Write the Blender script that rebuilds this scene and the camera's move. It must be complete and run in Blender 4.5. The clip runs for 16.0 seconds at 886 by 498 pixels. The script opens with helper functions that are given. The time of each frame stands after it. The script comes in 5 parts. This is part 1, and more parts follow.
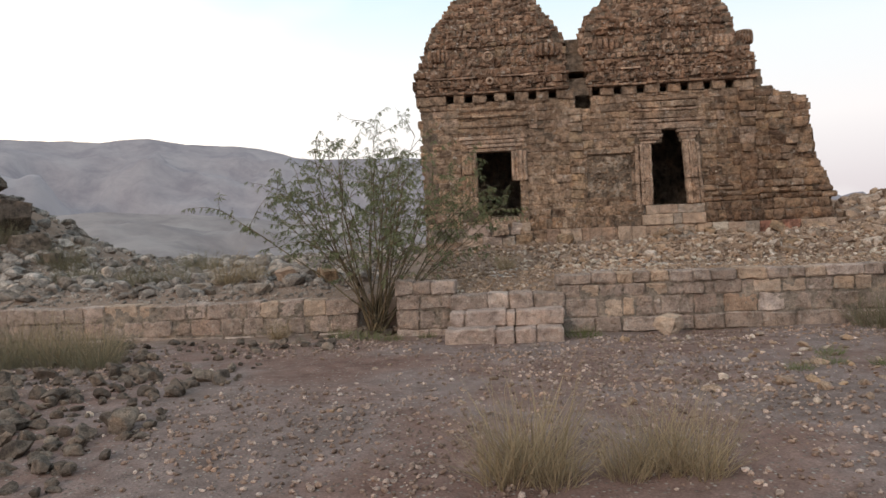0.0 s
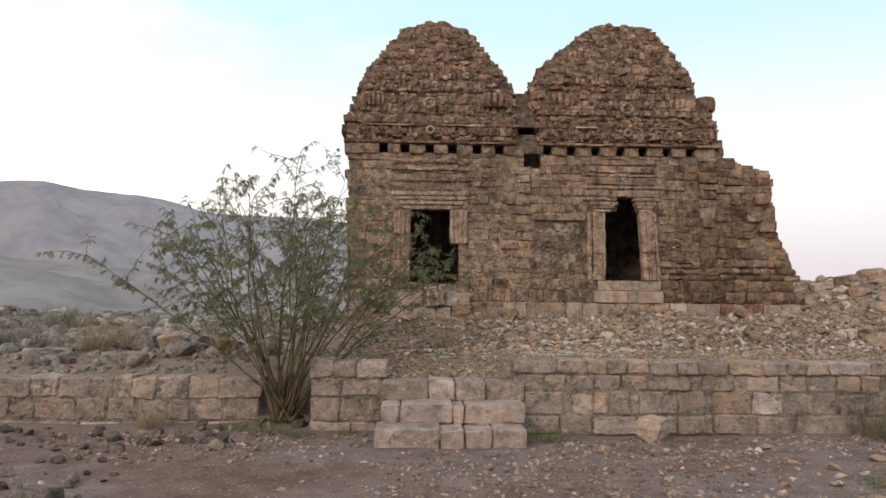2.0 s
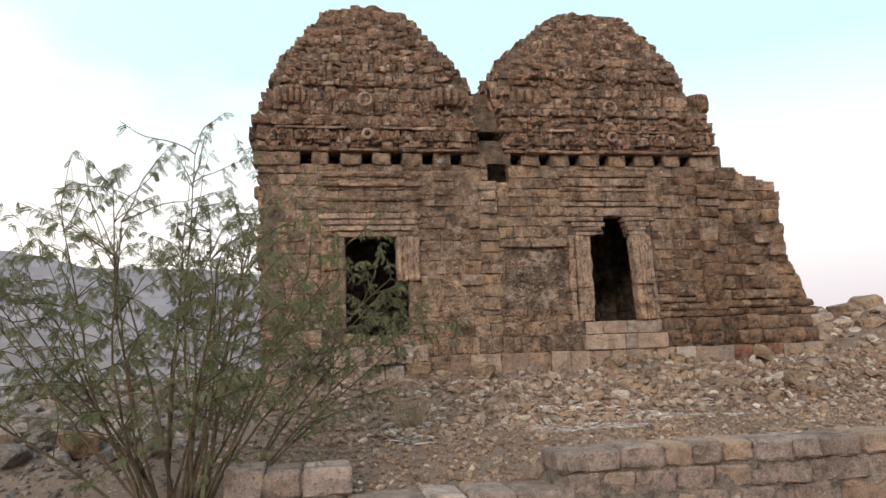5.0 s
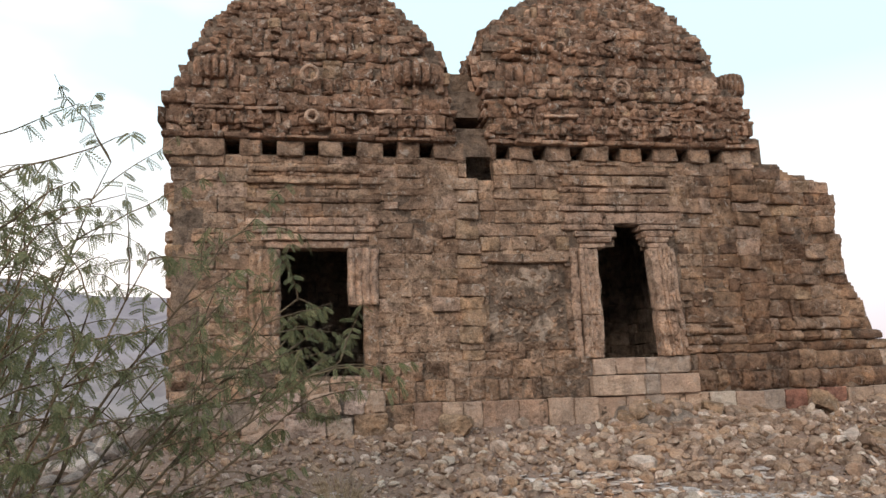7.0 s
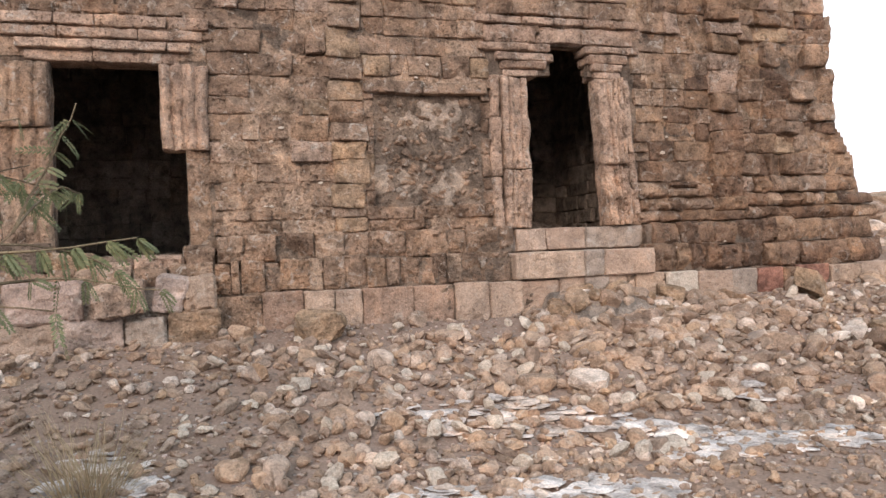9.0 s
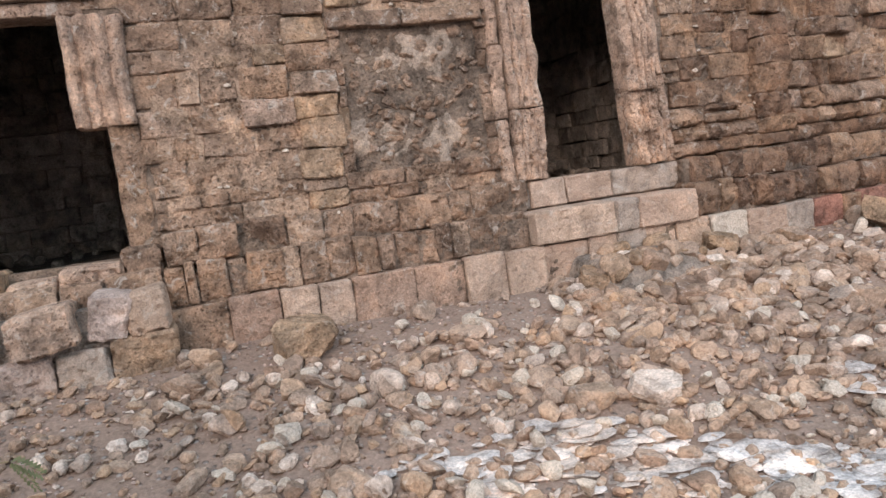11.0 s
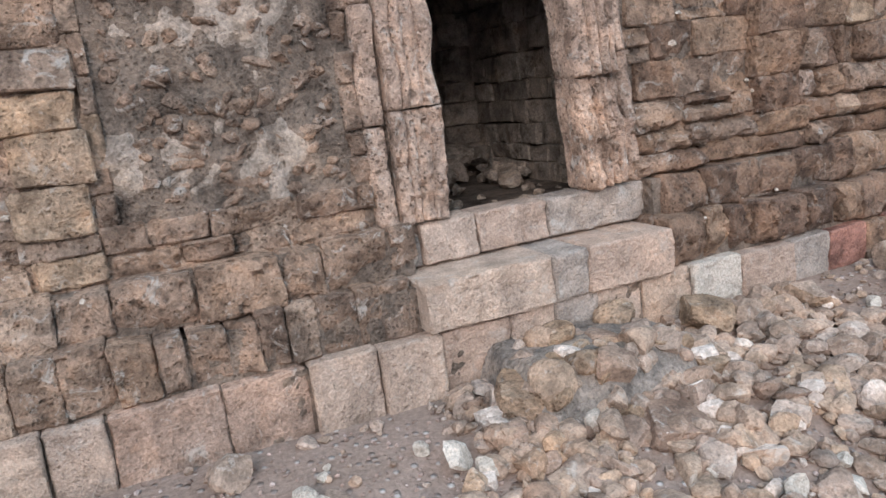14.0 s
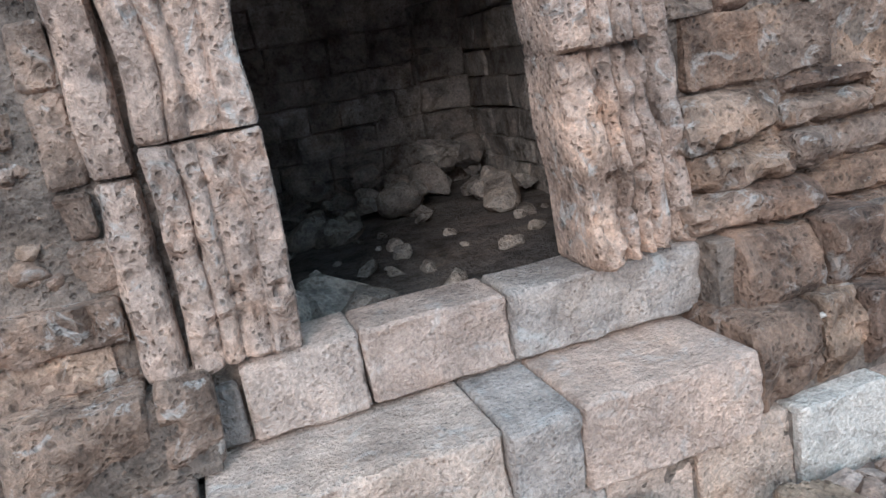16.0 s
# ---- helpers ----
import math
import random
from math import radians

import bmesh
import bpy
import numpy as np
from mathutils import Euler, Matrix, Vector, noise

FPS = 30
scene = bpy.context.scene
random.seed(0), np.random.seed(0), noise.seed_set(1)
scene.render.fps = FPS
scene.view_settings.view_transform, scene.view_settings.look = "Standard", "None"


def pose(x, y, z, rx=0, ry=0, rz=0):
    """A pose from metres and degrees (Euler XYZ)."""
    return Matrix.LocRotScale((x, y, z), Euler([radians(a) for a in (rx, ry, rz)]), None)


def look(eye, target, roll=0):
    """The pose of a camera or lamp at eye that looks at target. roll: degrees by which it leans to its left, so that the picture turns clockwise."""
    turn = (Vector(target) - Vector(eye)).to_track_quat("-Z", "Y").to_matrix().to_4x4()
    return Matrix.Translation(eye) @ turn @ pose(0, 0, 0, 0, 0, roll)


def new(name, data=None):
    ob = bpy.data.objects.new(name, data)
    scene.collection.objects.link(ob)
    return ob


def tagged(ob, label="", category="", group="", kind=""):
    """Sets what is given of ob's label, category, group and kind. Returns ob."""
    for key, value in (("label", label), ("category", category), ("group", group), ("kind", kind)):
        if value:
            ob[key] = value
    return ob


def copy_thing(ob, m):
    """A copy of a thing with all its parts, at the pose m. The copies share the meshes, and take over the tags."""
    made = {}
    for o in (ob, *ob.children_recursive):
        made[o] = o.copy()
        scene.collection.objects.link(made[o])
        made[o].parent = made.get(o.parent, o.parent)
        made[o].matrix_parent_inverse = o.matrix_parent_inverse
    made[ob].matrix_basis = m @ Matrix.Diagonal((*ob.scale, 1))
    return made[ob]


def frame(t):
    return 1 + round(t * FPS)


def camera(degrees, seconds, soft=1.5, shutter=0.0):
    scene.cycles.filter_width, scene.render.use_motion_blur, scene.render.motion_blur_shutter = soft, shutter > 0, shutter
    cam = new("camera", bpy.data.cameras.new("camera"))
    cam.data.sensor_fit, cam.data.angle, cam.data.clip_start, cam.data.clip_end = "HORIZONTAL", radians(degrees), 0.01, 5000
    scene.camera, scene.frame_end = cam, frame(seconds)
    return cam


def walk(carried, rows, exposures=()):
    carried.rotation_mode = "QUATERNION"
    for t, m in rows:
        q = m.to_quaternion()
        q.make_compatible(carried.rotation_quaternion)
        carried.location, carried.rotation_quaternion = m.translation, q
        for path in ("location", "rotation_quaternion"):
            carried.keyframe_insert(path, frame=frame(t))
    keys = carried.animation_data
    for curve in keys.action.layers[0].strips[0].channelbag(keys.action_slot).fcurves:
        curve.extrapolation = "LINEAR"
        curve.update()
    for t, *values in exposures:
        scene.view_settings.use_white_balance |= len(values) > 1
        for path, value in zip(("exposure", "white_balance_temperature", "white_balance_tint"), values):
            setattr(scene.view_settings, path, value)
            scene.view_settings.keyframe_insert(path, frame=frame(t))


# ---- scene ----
cam = camera(61.6, 16.0, 1.5)
METRES, EYE, TILT, LEAN, TURN = 15.0, 1.65, -0.4, 2.4, 5.2
ROWS = [
    (0.0, 0.0, 0.0, 0.0, 0.0, 0.0, -0.0),
    (0.5, 0.009, 0.0298, 0.0014, 0.3, -1.22, 1.65),
    (1.0, 0.0003, 0.0657, 0.0012, -3.51, -1.34, 0.79),
    (1.5, -0.0079, 0.0985, 0.0049, -4.92, 2.04, -0.23),
    (2.0, -0.0203, 0.1356, 0.0053, -7.27, 5.25, -2.87),
    (2.5, -0.0401, 0.1669, 0.0078, -10.74, 5.92, -2.1),
    (3.0, -0.0487, 0.2005, 0.0118, -11.7, 5.93, -1.39),
    (3.5, -0.0588, 0.2331, 0.0122, -12.45, 6.18, -0.57),
    (6.0, -0.0137, 0.4133, 0.0274, -16.25, 11.64, -0.28),
    (6.5, 0.0083, 0.4423, 0.0341, -14.56, 12.53, -0.9),
    (7.0, 0.0231, 0.4822, 0.0303, -15.08, 11.2, -0.23),
    (7.5, 0.0449, 0.5191, 0.0271, -17.61, 9.88, -0.99),
    (8.0, 0.059, 0.556, 0.0236, -15.51, 5.76, -2.08),
    (8.5, 0.0697, 0.5921, 0.0282, -20.5, 4.1, -1.61),
    (9.0, 0.0844, 0.6246, 0.0383, -21.95, 1.22, 0.17),
    (11.5, 0.1115, 0.702, 0.0668, -24.98, -7.87, 7.26),
    (12.0, 0.1364, 0.713, 0.0771, -26.71, -10.98, 8.77),
    (12.5, 0.1423, 0.7278, 0.0841, -32.54, -9.53, 2.74),
    (13.0, 0.1498, 0.749, 0.086, -29.97, -8.43, 1.29),
    (13.5, 0.1646, 0.77, 0.0848, -29.38, -8.98, 4.67),
    (14.0, 0.1765, 0.7906, 0.0879, -28.78, -10.82, 5.18),
    (14.5, 0.1892, 0.8097, 0.0897, -29.46, -12.2, 4.69),
    (15.0, 0.2156, 0.8294, 0.091, -25.89, -10.77, 6.99),
    (15.5, 0.2344, 0.8503, 0.0925, -25.65, -12.82, 6.1),
    (16.0, 0.2564, 0.8715, 0.0927, -24.22, -13.67, 7.14),
]
walk(cam, [(t, pose(0, 0, EYE, TILT, LEAN, TURN) @ pose(METRES * x, METRES * y, METRES * z, 90 + pitch, roll, yaw)) for t, x, y, z, yaw, pitch, roll in ROWS],
     [(0.0, 0.08, 6600, 10), (1.0, 0.28, 6600, 10), (1.5, 0.27, 6600, 10), (2.0, 0.17, 6600, 10), (3.5, 0.0, 6600, 10), (6.0, 0.42, 6650, 10), (6.5, 0.40, 6650, 10), (7.0, 0.42, 6600, 12), (8.5, 0.8, 6450, 14), (9.0, 1.02, 6400, 15), (11.5, 1.1, 5950, 12), (13.0, 1.18, 5650, 9), (14.5, 1.27, 5300, 7), (16.0, 1.38, 4900, 3)])

# ---- world and light ----
world = bpy.data.worlds.new("sky")
scene.world = world
world.use_nodes = True
wn = world.node_tree.nodes
wl = world.node_tree.links
sky = wn.new("ShaderNodeTexSky")
sky.sky_type = "NISHITA"
sky.sun_disc = False
sky.sun_elevation = radians(9)
sky.sun_rotation = radians(-40)
sky.air_density, sky.dust_density, sky.ozone_density = 1.0, 1.5, 1.0
coord = wn.new("ShaderNodeTexCoord")
split = wn.new("ShaderNodeSeparateXYZ")
wl.new(coord.outputs["Generated"], split.inputs[0])
grad = wn.new("ShaderNodeValToRGB")
stops = [(0.0, (0.66, 0.62, 0.68)), (0.06, (0.76, 0.71, 0.76)), (0.14, (0.96, 0.92, 0.93)), (0.24, (0.90, 0.96, 0.99)), (0.36, (0.62, 0.87, 0.96)), (1.0, (0.62, 0.80, 0.95))]
while len(grad.color_ramp.elements) < len(stops):
    grad.color_ramp.elements.new(0.5)
for e, (p, c) in zip(grad.color_ramp.elements, stops):
    e.position, e.color = p, (*c, 1)
wl.new(split.outputs[2], grad.inputs[0])
cloud = wn.new("ShaderNodeTexNoise")
cloud.inputs["Scale"].default_value = 1.6
cloud.inputs["Detail"].default_value = 4
stretch = wn.new("ShaderNodeMapping")
stretch.inputs["Scale"].default_value = (1, 1, 2.2)
stretch.inputs["Location"].default_value = (0.4, 0.1, 0.3)
wl.new(coord.outputs["Generated"], stretch.inputs[0])
wl.new(stretch.outputs[0], cloud.inputs["Vector"])
thin = wn.new("ShaderNodeValToRGB")
thin.color_ramp.elements[0].position, thin.color_ramp.elements[1].position = 0.50, 0.66
wl.new(cloud.outputs[0], thin.inputs[0])
white = wn.new("ShaderNodeMix")
white.data_type = "RGBA"
white.inputs[7].default_value = (1.02, 1.03, 1.05, 1)
wl.new(thin.outputs[0], white.inputs[0])
wl.new(grad.outputs[0], white.inputs[6])
scale = wn.new("ShaderNodeMix")
scale.data_type, scale.blend_type = "RGBA", "MULTIPLY"
scale.inputs[0].default_value = 1.0
scale.inputs[7].default_value = (9.6, 9.6, 9.6, 1)
wl.new(white.outputs[2], scale.inputs[6])
veil = wn.new("ShaderNodeMix")
veil.data_type = "RGBA"
veil.inputs[0].default_value = 0.85
wl.new(sky.outputs[0], veil.inputs[6])
wl.new(scale.outputs[2], veil.inputs[7])
wl.new(veil.outputs[2], wn["Background"].inputs[0])
wn["Background"].inputs[1].default_value = 0.115

sun_data = bpy.data.lights.new("sun", "SUN")
sun_data.energy = 1.5
sun_data.angle = radians(25)
sun_data.color = (1.0, 0.84, 0.71)
sun = new("sun", sun_data)
sun.matrix_world = look((-7, -9, 7), (0, 4, 0))


# ---- materials ----
def material(name):
    m = bpy.data.materials.new(name)
    m.use_nodes = True
    return m, m.node_tree.nodes, m.node_tree.links, m.node_tree.nodes["Principled BSDF"]


def noise_node(n, l, pos, scale, detail=6.0, rough=0.6, dist=0.0):
    t = n.new("ShaderNodeTexNoise")
    t.inputs["Scale"].default_value = scale
    t.inputs["Detail"].default_value = detail
    t.inputs["Roughness"].default_value = rough
    t.inputs["Distortion"].default_value = dist
    l.new(pos, t.inputs["Vector"])
    return t.outputs[0]


def ramp_node(n, l, fac, stops):
    r = n.new("ShaderNodeValToRGB")
    el = r.color_ramp.elements
    while len(el) < len(stops):
        el.new(0.5)
    for e, (p, c) in zip(el, stops):
        e.position = p
        e.color = (*c, 1) if len(c) == 3 else c
    l.new(fac, r.inputs[0])
    return r.outputs[0]


def mix_node(n, l, fac, a, b, mode="MIX"):
    m = n.new("ShaderNodeMix")
    m.data_type = "RGBA"
    m.blend_type = mode
    for sock, v in ((m.inputs[0], fac), (m.inputs[6], a), (m.inputs[7], b)):
        if isinstance(v, (int, float)):
            sock.default_value = v
        elif isinstance(v, tuple):
            sock.default_value = (*v, 1)
        else:
            l.new(v, sock)
    return m.outputs[2]


def math_node(n, l, op, a, b=0.0):
    m = n.new("ShaderNodeMath")
    m.operation = op
    for sock, v in zip(m.inputs, (a, b)):
        if isinstance(v, (int, float)):
            sock.default_value = v
        else:
            l.new(v, sock)
    return m.outputs[0]


def pores(n, l, pos, scale, rare, cluster):
    """Round holes of uneven size that stand in clusters: 0 in a hole, 1 on the surface."""
    warp = n.new("ShaderNodeTexNoise")
    warp.inputs["Scale"].default_value = scale * 0.8
    l.new(pos, warp.inputs["Vector"])
    shift = n.new("ShaderNodeVectorMath")
    shift.operation = "MULTIPLY_ADD"
    shift.inputs[1].default_value = (0.5 / scale, 0.5 / scale, 0.9 / scale)
    l.new(warp.outputs["Color"], shift.inputs[0])
    l.new(pos, shift.inputs[2])
    vor = n.new("ShaderNodeTexVoronoi")
    vor.inputs["Scale"].default_value = scale
    l.new(shift.outputs[0], vor.inputs["Vector"])
    pick = n.new("ShaderNodeSeparateColor")
    l.new(vor.outputs["Color"], pick.inputs[0])
    here = math_node(n, l, "GREATER_THAN", math_node(n, l, "ADD", pick.outputs[0], math_node(n, l, "MULTIPLY", math_node(n, l, "SUBTRACT", noise_node(n, l, pos, cluster, 3), 0.5), 2.6)), rare)
    size = math_node(n, l, "MULTIPLY", math_node(n, l, "ADD", pick.outputs[1], 0.35), 0.36)
    deep = math_node(n, l, "MULTIPLY", here, math_node(n, l, "LESS_THAN", vor.outputs["Distance"], size))
    soft = math_node(n, l, "SUBTRACT", 1.0, math_node(n, l, "DIVIDE", vor.outputs["Distance"], size))
    return math_node(n, l, "SUBTRACT", 1.0, math_node(n, l, "MULTIPLY", deep, math_node(n, l, "MINIMUM", math_node(n, l, "MULTIPLY", soft, 2.2), 1.0)))


def stone_material(name, stops, stain, pits=0.5, bump=0.6, grain=1.0, spots=0.0, mottle=1.0):
    """Weathered stone: a tone for each block, stains that run over blocks, pores, lichen spots and grain."""
    m, n, l, b = material(name)
    geo = n.new("ShaderNodeNewGeometry")
    info = n.new("ShaderNodeObjectInfo")
    pos = geo.outputs["Position"]
    rnd = math_node(n, l, "FRACT", math_node(n, l, "ADD", info.outputs["Random"], geo.outputs["Random Per Island"]))
    tone = ramp_node(n, l, rnd, stops)
    big = noise_node(n, l, pos, 1.3, 5, 0.65, 0.5)
    mid = noise_node(n, l, pos, 8.0, 8, 0.70)
    fine = noise_node(n, l, pos, 75.0 * grain, 4, 0.75)
    c = mix_node(n, l, ramp_node(n, l, big, [(0.42, (0, 0, 0)), (0.66, (0.7, 0.7, 0.7))]), tone, stain)
    blot = noise_node(n, l, pos, 4.2, 6, 0.62, 0.6)
    c = mix_node(n, l, 0.8 * mottle, c, ramp_node(n, l, blot, [(0.36, (0.60, 0.59, 0.58)), (0.46, (0.90, 0.89, 0.88)), (0.56, (1.04, 1.0, 0.96)), (0.66, (1.30, 1.19, 1.07))]), "MULTIPLY")
    c = mix_node(n, l, 0.8 * mottle, c, ramp_node(n, l, mid, [(0.36, (0.36, 0.34, 0.33)), (0.48, (0.95, 0.95, 0.95)), (0.64, (1.5, 1.46, 1.43))]), "MULTIPLY")
    c = mix_node(n, l, 0.45, c, ramp_node(n, l, fine, [(0.36, (0.45, 0.45, 0.45)), (0.5, (1, 1, 1)), (0.64, (1.6, 1.58, 1.56))]), "MULTIPLY")
    other = noise_node(n, l, pos, 0.8, 6, 0.7, 0.8)
    c = mix_node(n, l, 0.55 * mottle, c, ramp_node(n, l, other, [(0.36, (0.54, 0.52, 0.51)), (0.46, (0.95, 0.95, 0.95)), (0.54, (1, 1, 1)), (0.66, (1.35, 1.2, 1.05))]), "MULTIPLY")
    if spots:
        lich = ramp_node(n, l, noise_node(n, l, pos, 11.0, 5, 0.7, 1.0), [(0.57, (0, 0, 0)), (0.66, (spots, spots, spots))])
        c = mix_node(n, l, lich, c, (0.50, 0.44, 0.38))
    both = math_node(n, l, "MINIMUM", pores(n, l, pos, 62.0 * grain, 0.38, 5.0), pores(n, l, pos, 24.0 * grain, 0.55, 2.6))
    pitted = mix_node(n, l, pits, (1, 1, 1), both)
    c = mix_node(n, l, 0.85, c, pitted, "MULTIPLY")
    l.new(c, b.inputs["Base Color"])
    b.inputs["Roughness"].default_value = 0.95
    b.inputs["Specular IOR Level"].default_value = 0.15
    knob = noise_node(n, l, pos, 24.0, 4, 0.6)
    h = math_node(n, l, "ADD", math_node(n, l, "MULTIPLY", mid, 1.5), math_node(n, l, "MULTIPLY", fine, 0.22))
    h = math_node(n, l, "ADD", h, math_node(n, l, "MULTIPLY", knob, 0.6))
    h = math_node(n, l, "ADD", h, math_node(n, l, "MULTIPLY", pitted, 0.5))
    bp = n.new("ShaderNodeBump")
    bp.inputs["Strength"].default_value = bump
    bp.inputs["Distance"].default_value = 0.055
    l.new(h, bp.inputs["Height"])
    l.new(bp.outputs[0], b.inputs["Normal"])
    return m


TUFA = stone_material("brown_tufa", [(0.0, (0.218, 0.147, 0.106)), (0.2, (0.308, 0.208, 0.147)), (0.38, (0.249, 0.173, 0.127)), (0.55, (0.353, 0.230, 0.153)),
                                     (0.70, (0.273, 0.194, 0.145)), (0.85, (0.324, 0.230, 0.168)), (1.0, (0.424, 0.302, 0.219))], (0.235, 0.160, 0.117), 0.45, 0.95, 1.0, 0.6)
TOWERSTONE = stone_material("tower_tufa", [(0.0, (0.196, 0.124, 0.087)), (0.3, (0.306, 0.192, 0.133)), (0.6, (0.239, 0.151, 0.110)), (0.85, (0.363, 0.229, 0.156)), (1.0, (0.523, 0.360, 0.266))], (0.232, 0.148, 0.105), 0.4, 0.9, 0.8, 0.9)
RUST = stone_material("rust_tufa", [(0.0, (0.137, 0.089, 0.064)), (0.35, (0.210, 0.134, 0.091)), (0.7, (0.263, 0.166, 0.108)), (1.0, (0.341, 0.226, 0.151))], (0.168, 0.101, 0.070), 0.45, 0.9, 1.0, 0.3)
ORANGE = stone_material("orange_tufa", [(0.0, (0.330, 0.226, 0.149)), (0.5, (0.385, 0.264, 0.171)), (1.0, (0.286, 0.198, 0.138))], (0.242, 0.176, 0.132), 0.4, 0.85, 1.0, 0.4)
CARVED = stone_material("carved_buff_stone", [(0.0, (0.396, 0.279, 0.211)), (0.5, (0.468, 0.336, 0.255)), (1.0, (0.358, 0.251, 0.190))], (0.333, 0.230, 0.174), 0.5, 0.9, 1.0, 0.6)
PALE = stone_material("pale_limestone", [(0.0, (0.408, 0.296, 0.227)), (0.3, (0.497, 0.367, 0.285)), (0.6, (0.441, 0.306, 0.218)), (0.85, (0.518, 0.395, 0.314)), (1.0, (0.365, 0.236, 0.165))], (0.365, 0.268, 0.206), 0.25, 0.85, 1.4, 0.35, mottle=0.5)
WALLSTONE = stone_material("retaining_wall_stone", [(0.0, (0.268, 0.199, 0.166)), (0.3, (0.356, 0.276, 0.237)), (0.6, (0.300, 0.226, 0.187)), (0.85, (0.489, 0.389, 0.343)), (1.0, (0.345, 0.247, 0.202))], (0.245, 0.184, 0.151), 0.3, 0.7, 1.0, 0.5, mottle=0.65)
REDSTONE = stone_material("red_sandstone", [(0.0, (0.24, 0.115, 0.085)), (1.0, (0.27, 0.135, 0.10))], (0.19, 0.115, 0.09), 0.3, 0.6)
MORTAR = stone_material("earth_mortar", [(0.0, (0.205, 0.155, 0.12)), (1.0, (0.205, 0.155, 0.12))], (0.165, 0.122, 0.094), 0.4, 0.95)
GREYMORTAR = stone_material("lime_mortar", [(0.0, (0.27, 0.222, 0.186)), (1.0, (0.27, 0.222, 0.186))], (0.21, 0.17, 0.142), 0.3, 0.9)
RUBBLE = stone_material("rubble_stone", [(0.0, (0.203, 0.134, 0.097)), (0.2, (0.365, 0.256, 0.183)), (0.4, (0.273, 0.202, 0.158)), (0.6, (0.405, 0.273, 0.178)), (0.78, (0.254, 0.174, 0.129)), (0.9, (0.466, 0.367, 0.301)), (1.0, (0.668, 0.554, 0.472))], (0.304, 0.219, 0.166), 0.3, 0.6, 1.0, 0.4, mottle=0.75)
PALEGROUND = stone_material("white_limestone", [(0.0, (0.43, 0.375, 0.34)), (0.5, (0.55, 0.495, 0.465)), (1.0, (0.66, 0.60, 0.57))], (0.36, 0.30, 0.265), 0.2, 0.6)
TANSTONE = stone_material("tan_limestone", [(0.0, (0.405, 0.284, 0.213)), (1.0, (0.429, 0.301, 0.225))], (0.331, 0.240, 0.186), 0.2, 0.8, 1.4, 0.3, mottle=0.45)
GREYSTONE = stone_material("grey_limestone", [(0.0, (0.329, 0.266, 0.221)), (1.0, (0.382, 0.302, 0.248))], (0.264, 0.213, 0.178), 0.25, 0.8, 1.4, 0.5, mottle=0.5)
PEBBLE = stone_material("gravel", [(0.0, (0.186, 0.128, 0.101)), (0.4, (0.285, 0.204, 0.167)), (0.8, (0.373, 0.281, 0.238)), (1.0, (0.527, 0.428, 0.385))], (0.241, 0.168, 0.136), 0.2, 0.5)
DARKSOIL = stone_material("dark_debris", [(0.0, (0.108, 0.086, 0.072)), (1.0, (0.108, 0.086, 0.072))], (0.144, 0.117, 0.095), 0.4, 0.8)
BROWNSTONE = stone_material("brown_sandstone", [(0.0, (0.257, 0.166, 0.122)), (1.0, (0.314, 0.207, 0.149))], (0.342, 0.248, 0.194), 0.3, 0.7, 1.2, 0.4, mottle=0.7)
WHITESTONE = stone_material("white_limestone_block", [(0.0, (0.517, 0.429, 0.350)), (1.0, (0.557, 0.466, 0.384))], (0.437, 0.354, 0.281), 0.2, 0.8, 1.3, 0.3, mottle=0.4)
STEPSTONE = stone_material("step_limestone", [(0.0, (0.408, 0.310, 0.270)), (0.5, (0.510, 0.400, 0.353)), (1.0, (0.453, 0.342, 0.290))], (0.351, 0.263, 0.227), 0.25, 0.8, 1.2, 0.4, mottle=0.55)
PLASTER = stone_material("old_plaster", [(0.0, (0.318, 0.254, 0.206)), (1.0, (0.318, 0.254, 0.206))], (0.249, 0.194, 0.150), 0.3, 0.7)
DARKROCK = stone_material("dark_field_stone", [(0.0, (0.11, 0.085, 0.07)), (0.6, (0.175, 0.135, 0.11)), (1.0, (0.24, 0.19, 0.155))], (0.12, 0.095, 0.08), 0.4, 0.7)
GREYROCK = stone_material("grey_field_stone", [(0.0, (0.19, 0.16, 0.14)), (0.6, (0.31, 0.27, 0.245)), (1.0, (0.46, 0.41, 0.375))], (0.18, 0.15, 0.13), 0.4, 0.7)
INNER = stone_material("inner_wall_stone", [(0.0, (0.21, 0.170, 0.138)), (0.5, (0.28, 0.228, 0.186)), (1.0, (0.37, 0.308, 0.252))], (0.22, 0.180, 0.145), 0.3, 0.8)
BACKROOM = stone_material("inner_plaster", [(0.0, (0.223, 0.182, 0.149)), (1.0, (0.223, 0.182, 0.149))], (0.166, 0.132, 0.107), 0.3, 0.7)


